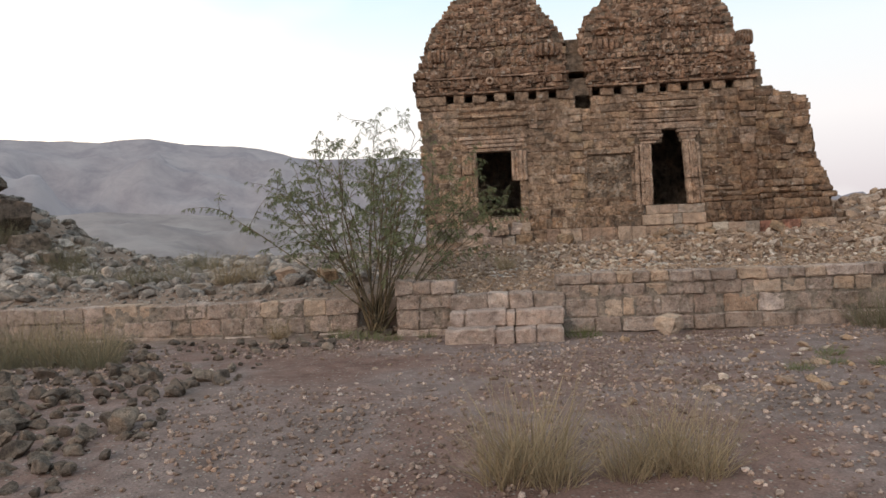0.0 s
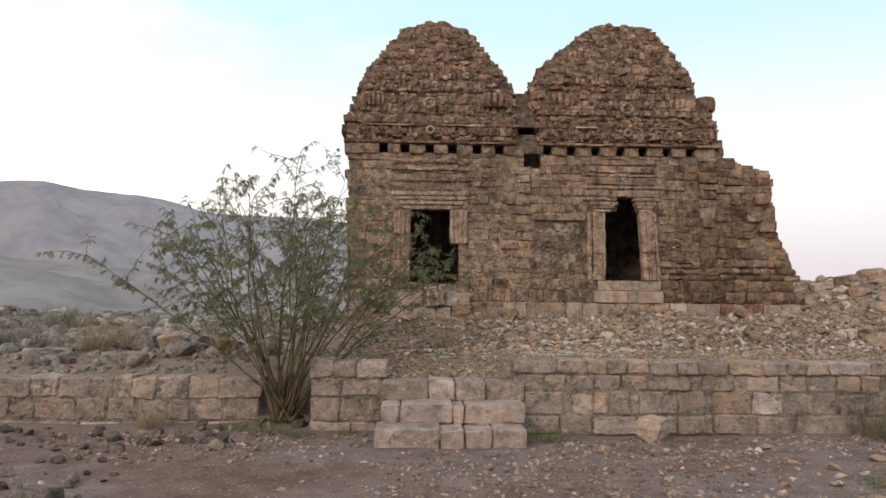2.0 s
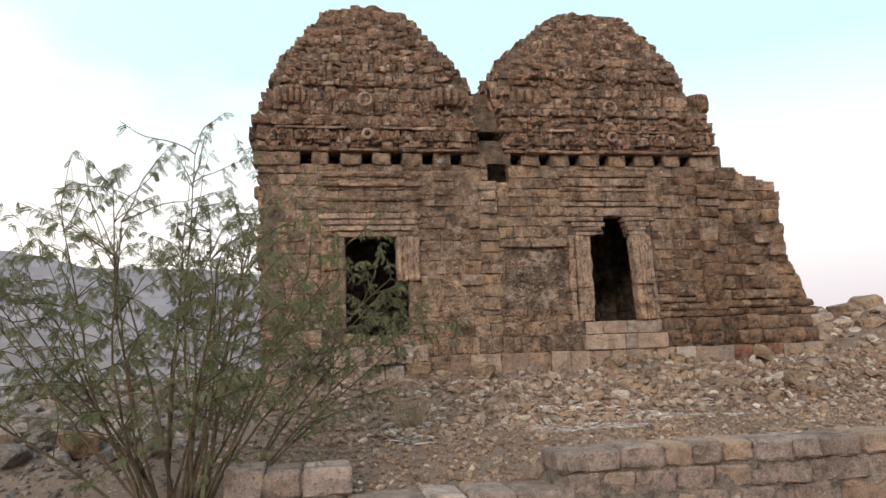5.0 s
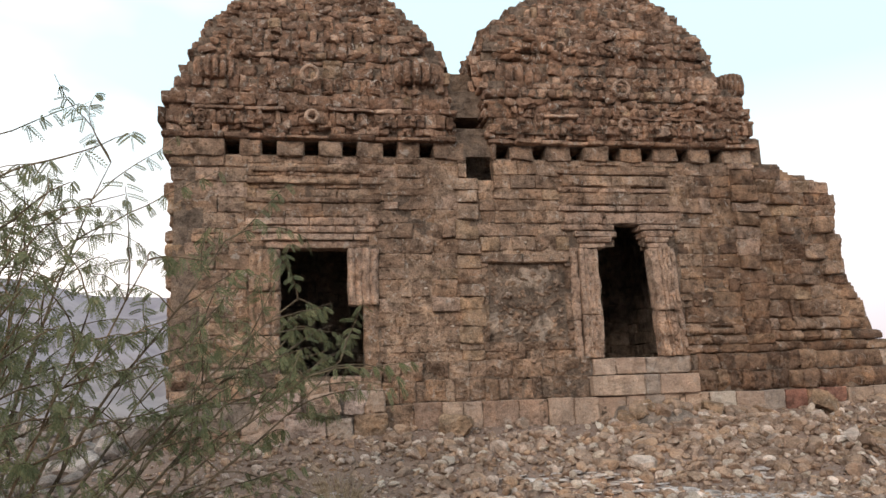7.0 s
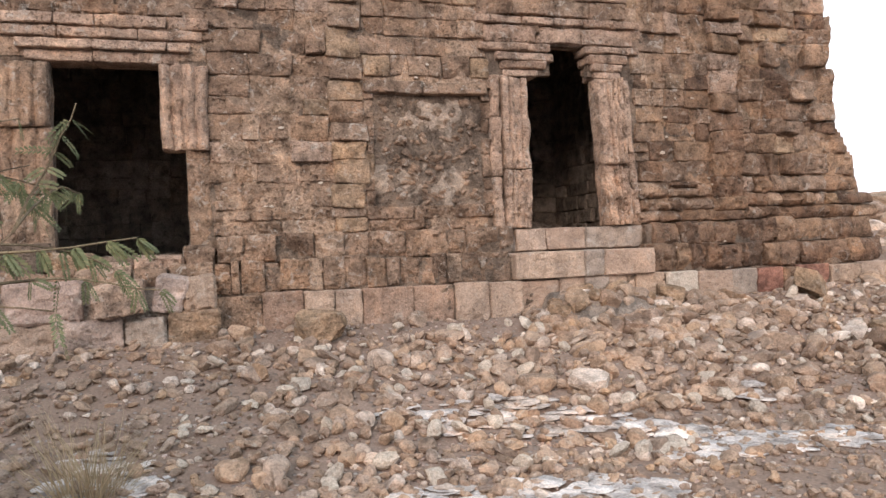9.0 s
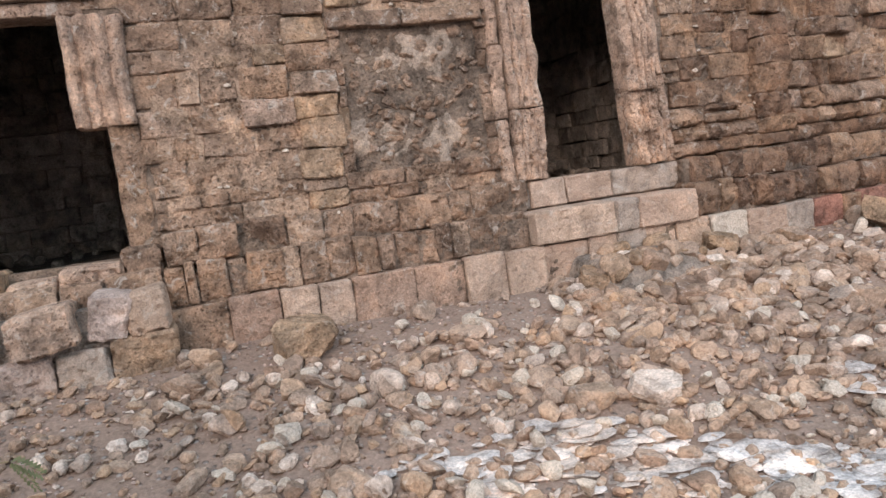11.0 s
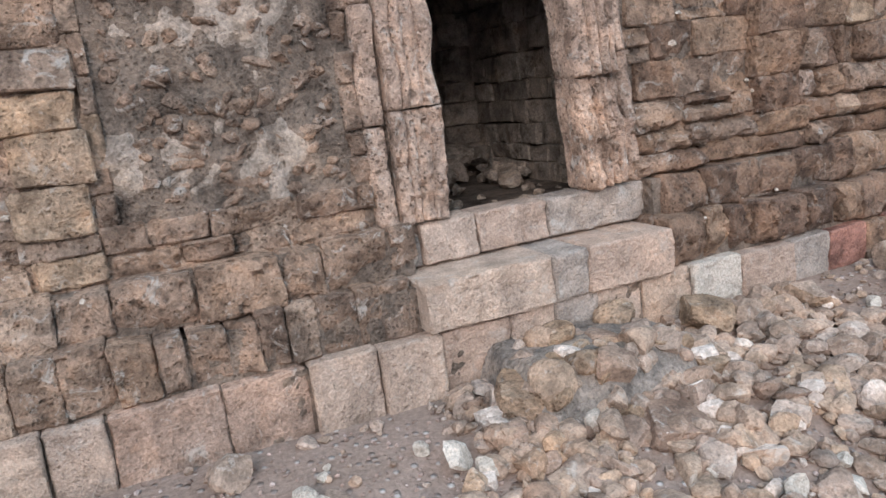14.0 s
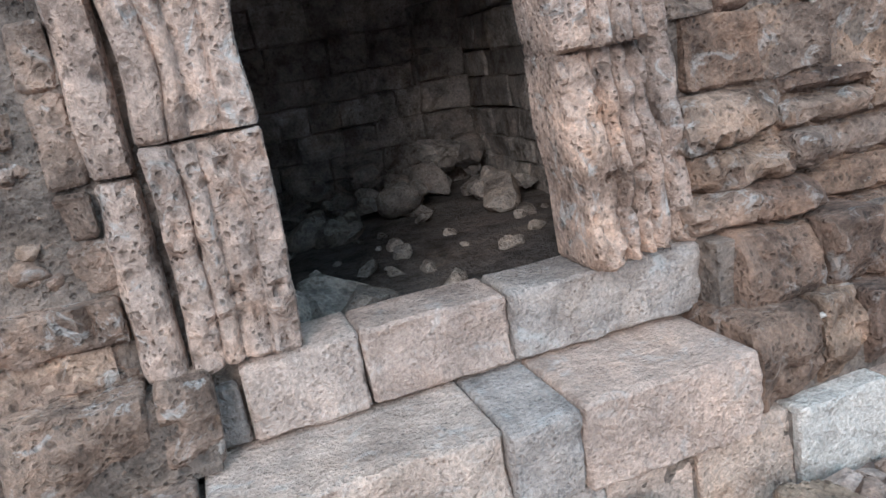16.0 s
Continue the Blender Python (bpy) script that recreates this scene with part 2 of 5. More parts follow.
def ground_material():
    m, n, l, b = material("stony_earth")
    pos = n.new("ShaderNodeNewGeometry").outputs["Position"]
    big = noise_node(n, l, pos, 0.55, 5, 0.6, 0.3)
    mid = noise_node(n, l, pos, 4.5, 6, 0.65)
    fine = noise_node(n, l, pos, 55.0, 5, 0.7)
    c = ramp_node(n, l, big, [(0.36, (0.178, 0.104, 0.084)), (0.47, (0.205, 0.130, 0.108)), (0.55, (0.222, 0.158, 0.140)), (0.66, (0.172, 0.124, 0.108))])
    c = mix_node(n, l, 0.8, c, ramp_node(n, l, mid, [(0.28, (0.55, 0.52, 0.5)), (0.5, (1, 1, 1)), (0.75, (1.4, 1.4, 1.4))]), "MULTIPLY")
    c = mix_node(n, l, 0.7, c, ramp_node(n, l, fine, [(0.3, (0.5, 0.5, 0.5)), (0.52, (1, 1, 1)), (0.75, (1.6, 1.6, 1.6))]), "MULTIPLY")
    where = n.new("ShaderNodeSeparateXYZ")
    l.new(pos, where.inputs[0])
    terrace = n.new("ShaderNodeMapRange")
    terrace.inputs[1].default_value, terrace.inputs[2].default_value, terrace.inputs[4].default_value = 10.4, 11.4, 0.75
    l.new(math_node(n, l, "ADD", where.outputs[1], big), terrace.inputs[0])
    c = mix_node(n, l, terrace.outputs[0], c, mix_node(n, l, 0.7, (0.245, 0.172, 0.128), ramp_node(n, l, fine, [(0.3, (0.6, 0.6, 0.6)), (0.75, (1.5, 1.5, 1.5))]), "MULTIPLY"))
    vor = n.new("ShaderNodeTexVoronoi")
    vor.inputs["Scale"].default_value = 28.0
    l.new(pos, vor.inputs["Vector"])
    peb = ramp_node(n, l, vor.outputs["Distance"], [(0.2, (1, 1, 1)), (0.42, (0, 0, 0))])
    pick = n.new("ShaderNodeSeparateColor")
    l.new(vor.outputs["Color"], pick.inputs[0])
    here = math_node(n, l, "MULTIPLY", peb, math_node(n, l, "GREATER_THAN", pick.outputs[0], 0.55))
    c = mix_node(n, l, here, c, ramp_node(n, l, pick.outputs[1], [(0.0, (0.16, 0.12, 0.10)), (0.6, (0.26, 0.21, 0.18)), (1.0, (0.40, 0.35, 0.31))]))
    l.new(c, b.inputs["Base Color"])
    b.inputs["Roughness"].default_value = 1.0
    b.inputs["Specular IOR Level"].default_value = 0.1
    h = math_node(n, l, "ADD", math_node(n, l, "MULTIPLY", mid, 1.0), math_node(n, l, "MULTIPLY", fine, 0.4))
    h = math_node(n, l, "ADD", h, math_node(n, l, "MULTIPLY", here, 0.5))
    bp = n.new("ShaderNodeBump")
    bp.inputs["Strength"].default_value = 0.8
    bp.inputs["Distance"].default_value = 0.03
    l.new(h, bp.inputs["Height"])
    l.new(bp.outputs[0], b.inputs["Normal"])
    return m


def plant_material(name, stops, translucent=0.25):
    m, n, l, b = material(name)
    geo = n.new("ShaderNodeNewGeometry")
    c = ramp_node(n, l, geo.outputs["Random Per Island"], stops)
    c = mix_node(n, l, 0.5, c, ramp_node(n, l, noise_node(n, l, geo.outputs["Position"], 3.0), [(0.3, (0.6, 0.6, 0.6)), (0.7, (1.3, 1.3, 1.2))]), "MULTIPLY")
    l.new(c, b.inputs["Base Color"])
    b.inputs["Roughness"].default_value = 0.7
    b.inputs["Specular IOR Level"].default_value = 0.2
    tr = n.new("ShaderNodeBsdfTranslucent")
    l.new(c, tr.inputs[0])
    mx = n.new("ShaderNodeMixShader")
    mx.inputs[0].default_value = translucent
    l.new(b.outputs[0], mx.inputs[1])
    l.new(tr.outputs[0], mx.inputs[2])
    l.new(mx.outputs[0], n["Material Output"].inputs[0])
    return m


EARTH = ground_material()
LEAF = plant_material("mesquite_leaf", [(0.0, (0.110, 0.122, 0.062)), (0.5, (0.150, 0.160, 0.084)), (0.85, (0.185, 0.188, 0.100)), (1.0, (0.24, 0.21, 0.11))], 0.35)
STRAW = plant_material("dry_grass", [(0.0, (0.26, 0.19, 0.12)), (0.6, (0.40, 0.30, 0.195)), (1.0, (0.20, 0.155, 0.095))])
SCRUB = plant_material("grey_scrub", [(0.0, (0.15, 0.125, 0.085)), (0.6, (0.21, 0.175, 0.115)), (1.0, (0.13, 0.12, 0.07))])
WEED = plant_material("green_weed", [(0.0, (0.11, 0.13, 0.05)), (1.0, (0.17, 0.17, 0.075))])
BARK = stone_material("mesquite_bark", [(0.0, (0.135, 0.10, 0.07)), (1.0, (0.17, 0.135, 0.085))], (0.10, 0.08, 0.05), 0.2, 0.5, 2.0)


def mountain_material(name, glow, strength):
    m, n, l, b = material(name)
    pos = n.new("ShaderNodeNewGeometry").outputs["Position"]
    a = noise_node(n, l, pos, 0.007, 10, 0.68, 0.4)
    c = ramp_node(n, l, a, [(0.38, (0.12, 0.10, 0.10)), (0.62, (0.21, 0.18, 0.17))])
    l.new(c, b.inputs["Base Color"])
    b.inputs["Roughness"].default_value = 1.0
    # Distance haze is put in here as a faint even glow of the surface.
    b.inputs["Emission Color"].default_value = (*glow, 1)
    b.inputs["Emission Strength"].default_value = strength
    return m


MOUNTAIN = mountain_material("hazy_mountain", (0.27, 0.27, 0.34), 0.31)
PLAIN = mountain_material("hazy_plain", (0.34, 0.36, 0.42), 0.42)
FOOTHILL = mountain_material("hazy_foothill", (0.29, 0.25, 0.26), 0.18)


# ---- building helpers ----
def part(name, data, mat, parent=None, label=""):
    """Links a bmesh or a mesh as one object under a thing or a part."""
    if isinstance(data, bmesh.types.BMesh):
        me = bpy.data.meshes.new(name)
        data.to_mesh(me)
        data.free()
    else:
        me = data
    if mat is not None and not me.materials:
        me.materials.append(mat)
    ob = new(name, me)
    ob.parent = parent
    if label:
        tagged(ob, label)
    return ob


def box(bm, x0, x1, y0, y1, z0, z1):
    v = [bm.verts.new(p) for p in ((x0, y0, z0), (x1, y0, z0), (x1, y1, z0), (x0, y1, z0), (x0, y0, z1), (x1, y0, z1), (x1, y1, z1), (x0, y1, z1))]
    for f in ((3, 2, 1, 0), (4, 5, 6, 7), (0, 1, 5, 4), (1, 2, 6, 5), (2, 3, 7, 6), (3, 0, 4, 7)):
        bm.faces.new([v[i] for i in f])


def block_data(x0, x1, z0, z1, y, depth, rough=0.012, cell=0.05, belly=0.0, turn=0.0, edge=0.009, rib=0.0, flutes=1, skew=True, slant=0.0, foot=0.0, mould=None):
    """Vertices and faces of one dressed stone: a worn front towards -y with rounded arrises, straight sides behind."""
    w, h = x1 - x0, z1 - z0
    nx, nz = max(3, 44 if mould else 7 * flutes if flutes > 1 else min(26, int(w / cell) + 1)), max(3, min(26, int(h / cell) + 1))
    off = Vector((random.uniform(0, 99), random.uniform(0, 99), random.uniform(0, 99)))
    edge = min(edge, 0.2 * min(w, h))
    verts, faces = [], []
    us = sorted([0, edge / w * 0.9] + [i / (nx - 1) for i in range(1, nx - 1)] + [1 - edge / w * 0.9, 1])
    vs = sorted([0, edge / h * 0.9] + [i / (nz - 1) for i in range(1, nz - 1)] + [1 - edge / h * 0.9, 1])
    nu, nv = len(us), len(vs)
    tilt, tip = random.uniform(-1, 1) * rough * 0.8, random.uniform(-1, 1) * rough * 0.8
    wob = min(rough * 0.6, 0.08 * min(w, h))
    slack = min(0.014, 0.055 * min(w, h)) if skew else 0.0
    cx = [random.uniform(-slack, slack) for _ in range(4)]
    cz = [random.uniform(-slack, slack) for _ in range(4)]
    for j, v in enumerate(vs):
        for i, u in enumerate(us):
            k0, k1, k2, k3 = (1 - u) * (1 - v), u * (1 - v), u * v, (1 - u) * v
            px = x0 + u * w + k0 * cx[0] + k1 * cx[1] + k2 * cx[2] + k3 * cx[3]
            pz = z0 + v * h + k0 * cz[0] + k1 * cz[1] + k2 * cz[2] + k3 * cz[3]
            q = Vector((px, 0, pz)) * 6 + off
            q2 = Vector((px, 0, pz)) * 19 + off
            n2 = noise.noise(q2)
            d = rough * (1.1 * noise.noise(q) + 0.8 * n2) + tilt * (u - 0.5) * 2 + tip * (v - 0.5) * 2
            if cell < 0.04:
                pit = noise.noise(Vector((px, 0, pz)) * 38 + off)
                d += rough * (0.5 * pit + 2.2 * max(0.0, pit - 0.32))
            rim = (i in (0, nu - 1)) + (j in (0, nv - 1))
            d += rim * edge * (1.0 + 0.9 * n2)
            d -= belly * (1 - (2 * v - 1) ** 2) + rib * (mould(u) if mould else abs(math.sin(math.pi * flutes * u)) ** 0.7)
            jx, jz = wob * noise.noise(q + Vector((9, 0, 0))), wob * noise.noise(q + Vector((0, 9, 0)))
            if rim == 2:
                px += (0.4 * edge) * (1 if i == 0 else -1)
                pz += (0.4 * edge) * (1 if j == 0 else -1)
            verts.append((px + jx + slant * (pz - foot), y + d, pz + jz))
    for j in range(nv - 1):
        for i in range(nu - 1):
            a = j * nu + i
            faces.append((a, a + 1, a + nu + 1, a + nu))
    ring = [i for i in range(nu)] + [j * nu + nu - 1 for j in range(1, nv)] + [(nv - 1) * nu + i for i in range(nu - 2, -1, -1)] + [j * nu for j in range(nv - 2, 0, -1)]
    base = len(verts)
    for k in ring:
        vx, vy, vz = verts[k]
        verts.append((vx, y + depth, vz))
    nr = len(ring)
    for k in range(nr):
        k2 = (k + 1) % nr
        faces.append((ring[k2], ring[k], base + k, base + k2))
    if turn:
        ca, sa, mx, mz = math.cos(turn), math.sin(turn), (x0 + x1) / 2, (z0 + z1) / 2
        verts = [(mx + (a - mx) * ca - (c - mz) * sa, b, mz + (a - mx) * sa + (c - mz) * ca) for a, b, c in verts]
    return verts, faces


def soften(me, angle=42):
    me.polygons.foreach_set("use_smooth", [True] * len(me.polygons))
    me.set_sharp_from_angle(angle=radians(angle))


def stone(name, parent, mat, x0, x1, z0, z1, y, depth, **kw):
    """One dressed stone as an object of its own, with its origin in its middle."""
    verts, faces = block_data(x0, x1, z0, z1, y, depth, **kw)
    c = Vector(((x0 + x1) / 2, y + depth / 2, (z0 + z1) / 2))
    me = bpy.data.meshes.new(name)
    me.from_pydata([(a - c.x, b - c.y, d - c.z) for a, b, d in verts], [], faces)
    me.materials.append(mat)
    soften(me)
    ob = new(name, me)
    ob.location = c
    ob.parent = parent
    return ob


class Pile:
    """Collects many small pieces into one mesh."""

    def __init__(self):
        self.v, self.f, self.m, self.count = [], [], [], 0

    def add(self, verts, faces, slot=0):
        self.v.extend(verts)
        self.f.extend(tuple(i + self.count for i in f) for f in faces)
        self.m.extend([slot] * len(faces))
        self.count += len(verts)

    def mesh(self, name, mats, soft=False):
        me = bpy.data.meshes.new(name)
        me.from_pydata(self.v, [], self.f)
        for m in mats:
            me.materials.append(m)
        me.polygons.foreach_set("material_index", self.m)
        if soft:
            soften(me)
        return me


def smooth(a, b, t):
    t = min(1.0, max(0.0, (t - a) / (b - a)))
    return t * t * (3 - 2 * t)


def rock_shapes(count, seed, subdiv=2):
    rnd = random.Random(seed)
    out = []
    for _ in range(count):
        bm = bmesh.new()
        bmesh.ops.create_icosphere(bm, subdivisions=subdiv, radius=0.5)
        off = Vector((rnd.uniform(0, 50), rnd.uniform(0, 50), rnd.uniform(0, 50)))
        cuts = [(Vector((rnd.gauss(0, 1), rnd.gauss(0, 1), rnd.gauss(0, 1))).normalized(), rnd.uniform(0.22, 0.40)) for _ in range(9)]
        for v in bm.verts:
            for d, c in cuts:
                over = v.co.dot(d) - c
                if over > 0:
                    v.co -= d * over
            v.co *= 1 + 0.09 * noise.noise(v.co * 3 + off) + 0.05 * noise.noise(v.co * 8 + off)
        s = Vector((rnd.uniform(0.9, 1.35), rnd.uniform(0.75, 1.1), rnd.uniform(0.5, 0.88)))
        vs = np.array([v.co * s for v in bm.verts])
        bm.verts.index_update()
        fs = np.array([[v.index for v in f.verts] for f in bm.faces])
        bm.free()
        out.append((vs, fs))
    return out


# ---- the ground ----
WALL_Y = 10.2
LEFT_Y = 10.85


def wall_line(x):
    """Where the lower ground ends and the terrace begins."""
    if x > -0.8:
        return 10.38, 10.5
    if x > -1.66:
        return 10.6, 10.72
    if x > -2.3:
        return 11.0, 11.35
    return 11.0, 11.12


def ground_height(x, y):
    n1 = noise.noise(Vector((x * 0.5, y * 0.5, 3)))
    n2 = noise.noise(Vector((x * 2.1, y * 2.1, 7)))
    low = 0.36 * smooth(0.0, 7.0, y) + 0.05 * smooth(1.5, 6, x) * smooth(5, 10, y)
    edge = 0.78 + 0.14 * smooth(-2.2, -0.9, x) + 0.18 * smooth(0.6, 1.0, x)
    up = edge + (1.12 - edge) * smooth(10.5, 12.6, y) + 0.46 * smooth(12.4, 14.7, y) * smooth(-4.2, -1.0, x)
    up += 0.05 * smooth(2.5, 6.0, x) * smooth(11.8, 14.4, y)
    up += 0.25 * smooth(14, 24, y) * smooth(-1.0, -5.0, x)
    up += 0.68 * math.exp(-((x - 9.3) ** 2 / 8 + (y - 18) ** 2 / 14)) + 0.08 * smooth(6.5, 9.0, x) * smooth(11.5, 15, y)
    up += 2.3 * math.exp(-((x + 13.2) ** 2 / 9 + (y - 16.8) ** 2 / 9))
    a, b = wall_line(x)
    z = low + (up - low) * smooth(a, b, y)
    z += 0.035 * n1 + 0.018 * n2
    r = math.hypot(x - 0.0, y - 10.0)
    if r > 17:
        z -= 46 * smooth(17, 260, r) + 0.9 * smooth(17, 26, r)
    return z


def spread(lo, hi, step, far):
    mid = list(np.arange(lo, hi + 1e-6, step))
    out, s, v = [], step, hi
    while v < far:
        s *= 1.22
        v += s
        out.append(v)
    neg, s, v = [], step, lo
    while v > -far:
        s *= 1.22
        v -= s
        neg.append(v)
    return neg[::-1] + mid + out


def build_ground():
    xs, ys = spread(-8.0, 8.0, 0.1, 4300), spread(-1.5, 16.0, 0.08, 4300)
    verts = [(x, y, ground_height(x, y)) for y in ys for x in xs]
    nx = len(xs)
    faces = [(j * nx + i, j * nx + i + 1, (j + 1) * nx + i + 1, (j + 1) * nx + i) for j in range(len(ys) - 1) for i in range(nx - 1)]
    me = bpy.data.meshes.new("ground")
    me.from_pydata(verts, [], faces)
    me.polygons.foreach_set("use_smooth", [True] * len(faces))
    me.materials.append(EARTH)
    tagged(new("ground", me), "dry brown stony earth with a raised terrace", "ground", kind="structure")


build_ground()


def build_mountain(name, ridge, dist, depth, rough, label, mat):
    """A far range: ridge gives the height in degrees over azimuths; the slope falls towards the viewer."""
    n, rows = 240, 26
    a0, a1 = ridge[0][0], ridge[-1][0]
    verts = []
    for j in range(rows):
        k = j / (rows - 1)
        for i in range(n):
            az = a0 + (a1 - a0) * i / (n - 1)
            el = np.interp(az, [p[0] for p in ridge], [p[1] for p in ridge])
            d = dist - depth * (1 - k)
            x, y = d * math.sin(radians(az)), d * math.cos(radians(az))
            top = dist * math.tan(radians(el)) + 45
            nz = noise.fractal(Vector((x * 0.0022, y * 0.0022, 1)), 0.9, 2.1, 6)
            z = -45 + top * k ** 1.25 + rough * nz * math.sin(math.pi * min(k, 0.97)) + 0.05 * rough * nz
            verts.append((x, y, z))
    faces = [(j * n + i, j * n + i + 1, (j + 1) * n + i + 1, (j + 1) * n + i) for j in range(rows - 1) for i in range(n - 1)]
    me = bpy.data.meshes.new(name)
    me.from_pydata(verts, [], faces)
    me.polygons.foreach_set("use_smooth", [True] * len(faces))
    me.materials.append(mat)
    tagged(new(name, me), label, "mountain", kind="structure")


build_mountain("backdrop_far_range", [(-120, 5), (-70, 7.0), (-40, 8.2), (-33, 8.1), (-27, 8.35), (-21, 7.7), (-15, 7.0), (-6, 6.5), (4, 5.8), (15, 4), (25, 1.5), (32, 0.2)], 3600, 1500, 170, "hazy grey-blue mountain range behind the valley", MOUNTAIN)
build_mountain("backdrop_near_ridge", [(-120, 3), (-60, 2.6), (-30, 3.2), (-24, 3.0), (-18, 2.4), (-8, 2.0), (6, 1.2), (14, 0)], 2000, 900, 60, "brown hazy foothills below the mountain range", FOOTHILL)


def far_plain():
    """The hazy plain far below, out to the horizon."""
    n, rows = 90, 12
    verts = []
    for j in range(rows):
        r = 420 * (4250 / 420) ** (j / (rows - 1))
        for i in range(n):
            az = radians(10 + 150 * i / (n - 1))
            verts.append((r * math.sin(az), r * math.cos(az), -43.5 + 1.5 * noise.noise(Vector((r * 0.01, az * 6, 2)))))
    faces = [(j * n + i, j * n + i + 1, (j + 1) * n + i + 1, (j + 1) * n + i) for j in range(rows - 1) for i in range(n - 1)]
    me = bpy.data.meshes.new("backdrop_plain")
    me.from_pydata(verts, [], faces)
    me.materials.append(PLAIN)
    tagged(new("backdrop_plain", me), "hazy blue-grey plain far below the hill", "plain", kind="structure")


far_plain()


# ---- the retaining wall and the steps ----
def course(parent, name, mat, joints, z0, z1, y, depth, skip=(), gap=0.010, alt=None, **kw):
    kw = {"rough": 0.018, "cell": 0.03, "edge": 0.02, **kw}
    for k, (a, b) in enumerate(zip(joints, joints[1:])):
        if k in skip:
            continue
        m = alt if alt and random.random() < 0.3 else mat
        dz = random.uniform(-0.008, 0.012)
        stone(name, parent, m, a + gap / 2, b - gap / 2, z0 + gap / 2, z1 - gap / 2 + dz, y + random.uniform(-0.012, 0.012), depth, **kw)


def go_on(joints, end, lo, hi):
    """Carries a row of joints on to an end with random widths."""
    joints = list(joints)
    step = 1 if end > joints[-1] else -1
    while (end - joints[-1]) * step > hi:
        joints.append(joints[-1] + step * random.uniform(lo, hi))
    joints.append(end)
    return joints if step > 0 else joints[::-1]


def core(name, boxes, mat, label, category):
    bm = bmesh.new()
    for b in boxes:
        box(bm, *b)
    ob = part(name, bm, mat)
    return tagged(ob, label, category)


rw = core("retaining_wall", [(0.60, 9.0, WALL_Y + 0.012, 10.55, 0.1, 1.14)], GREYMORTAR, "low terrace wall of pale squared stone blocks in mortar", "stone wall")
course(rw, "stone_block", WALLSTONE, go_on([0.58, 1.07, 1.41, 1.63, 1.85, 2.10, 2.41, 2.64, 2.98, 3.36, 3.64, 3.85, 4.12, 4.59, 4.85], 9.0, 0.25, 0.42), 1.01, 1.17, WALL_Y - 0.02, 0.37, alt=PALE)
course(rw, "stone_block", WALLSTONE, go_on([0.66, 0.91, 1.16, 1.49, 1.78, 2.07, 2.55, 2.69, 3.04, 3.18, 3.55, 3.86], 9.0, 0.2, 0.42), 0.83, 1.01, WALL_Y, 0.2, alt=PALE)
course(rw, "stone_block", WALLSTONE, go_on([0.66, 1.14, 1.47, 1.63, 1.88, 1.98, 2.42, 2.78, 3.24, 3.60, 3.93], 9.0, 0.25, 0.45), 0.57, 0.83, WALL_Y, 0.2, alt=PALE)
course(rw, "stone_block", WALLSTONE, go_on([0.64, 1.10, 1.45, 1.95, 2.4, 2.8], 9.0, 0.3, 0.5), 0.36, 0.57, WALL_Y - 0.03, 0.22)

lw = core("retaining_wall", [(-12.0, -2.38, LEFT_Y + 0.012, 11.2, 0.1, 0.86)], GREYMORTAR, "low terrace wall of squared blocks left of the bush gap", "stone wall")
top_joints = go_on([-2.27, -2.78, -3.13, -3.50, -3.77, -3.99, -4.25, -4.62, -4.95, -5.45, -5.70, -6.24], -12.0, 0.3, 0.5)
course(lw, "stone_block", WALLSTONE, top_joints, 0.65, 0.9, LEFT_Y, 0.36, alt=PALE)
course(lw, "stone_block", WALLSTONE, go_on([-2.3, -2.72, -3.1, -3.36, -3.72, -4.05, -4.4], -12.0, 0.28, 0.5), 0.40, 0.65, LEFT_Y, 0.2)
course(lw, "stone_block", WALLSTONE, go_on([-2.5, -3.0, -3.5], -12.0, 0.35, 0.6), 0.22, 0.40, LEFT_Y - 0.05, 0.25)

pier = core("wall_pier", [(-1.62, -0.82, 10.462, 10.9, 0.1, 1.10)], GREYMORTAR, "squared block pier of the terrace wall beside steps", "stone wall")
course(pier, "stone_block", WALLSTONE, [-1.66, -1.41, -1.15, -0.79], 0.93, 1.14, 10.44, 0.4, alt=PALE)
course(pier, "stone_block", WALLSTONE, [-1.66, -1.31, -1.02, -0.82], 0.73, 0.93, 10.45, 0.3)
course(pier, "stone_block", WALLSTONE, [-1.66, -1.33, -1.02, -0.84], 0.45, 0.73, 10.45, 0.3)
course(pier, "stone_block", WALLSTONE, [-1.66, -1.2, -0.84], 0.25, 0.45, 10.43, 0.3)

steps = core("stone_steps", [(-0.82, 0.66, 10.14, 10.55, 0.1, 0.91), (-0.82, 0.62, 9.8, 10.2, 0.1, 0.70), (-0.84, 0.6, 9.48, 9.9, 0.1, 0.50)], GREYMORTAR, "three rough pale stone steps up to the terrace", "steps")
course(steps, "step_block", WALLSTONE, [-0.86, -0.34, -0.05, 0.28, 0.70], 0.72, 0.95, 10.10, 0.42, rough=0.018)
course(steps, "step_block", STEPSTONE, [-0.84, -0.64, -0.10, 0.02, 0.66], 0.53, 0.74, 9.76, 0.42, rough=0.02)
course(steps, "step_block", STEPSTONE, [-0.88, -0.24, 0.0, 0.28, 0.64], 0.30, 0.55, 9.42, 0.42, rough=0.02)


# ---- the temple ----
FY = 14.9
temple = new("ruined_temple")
temple.location = (2.1, 16.5, 1.5)
tagged(temple, "ruined twin-shrine temple of brown weathered stone blocks", "temple")
bpy.context.view_layer.update()
INV = Matrix.Translation((-2.1, -16.5, -1.5))


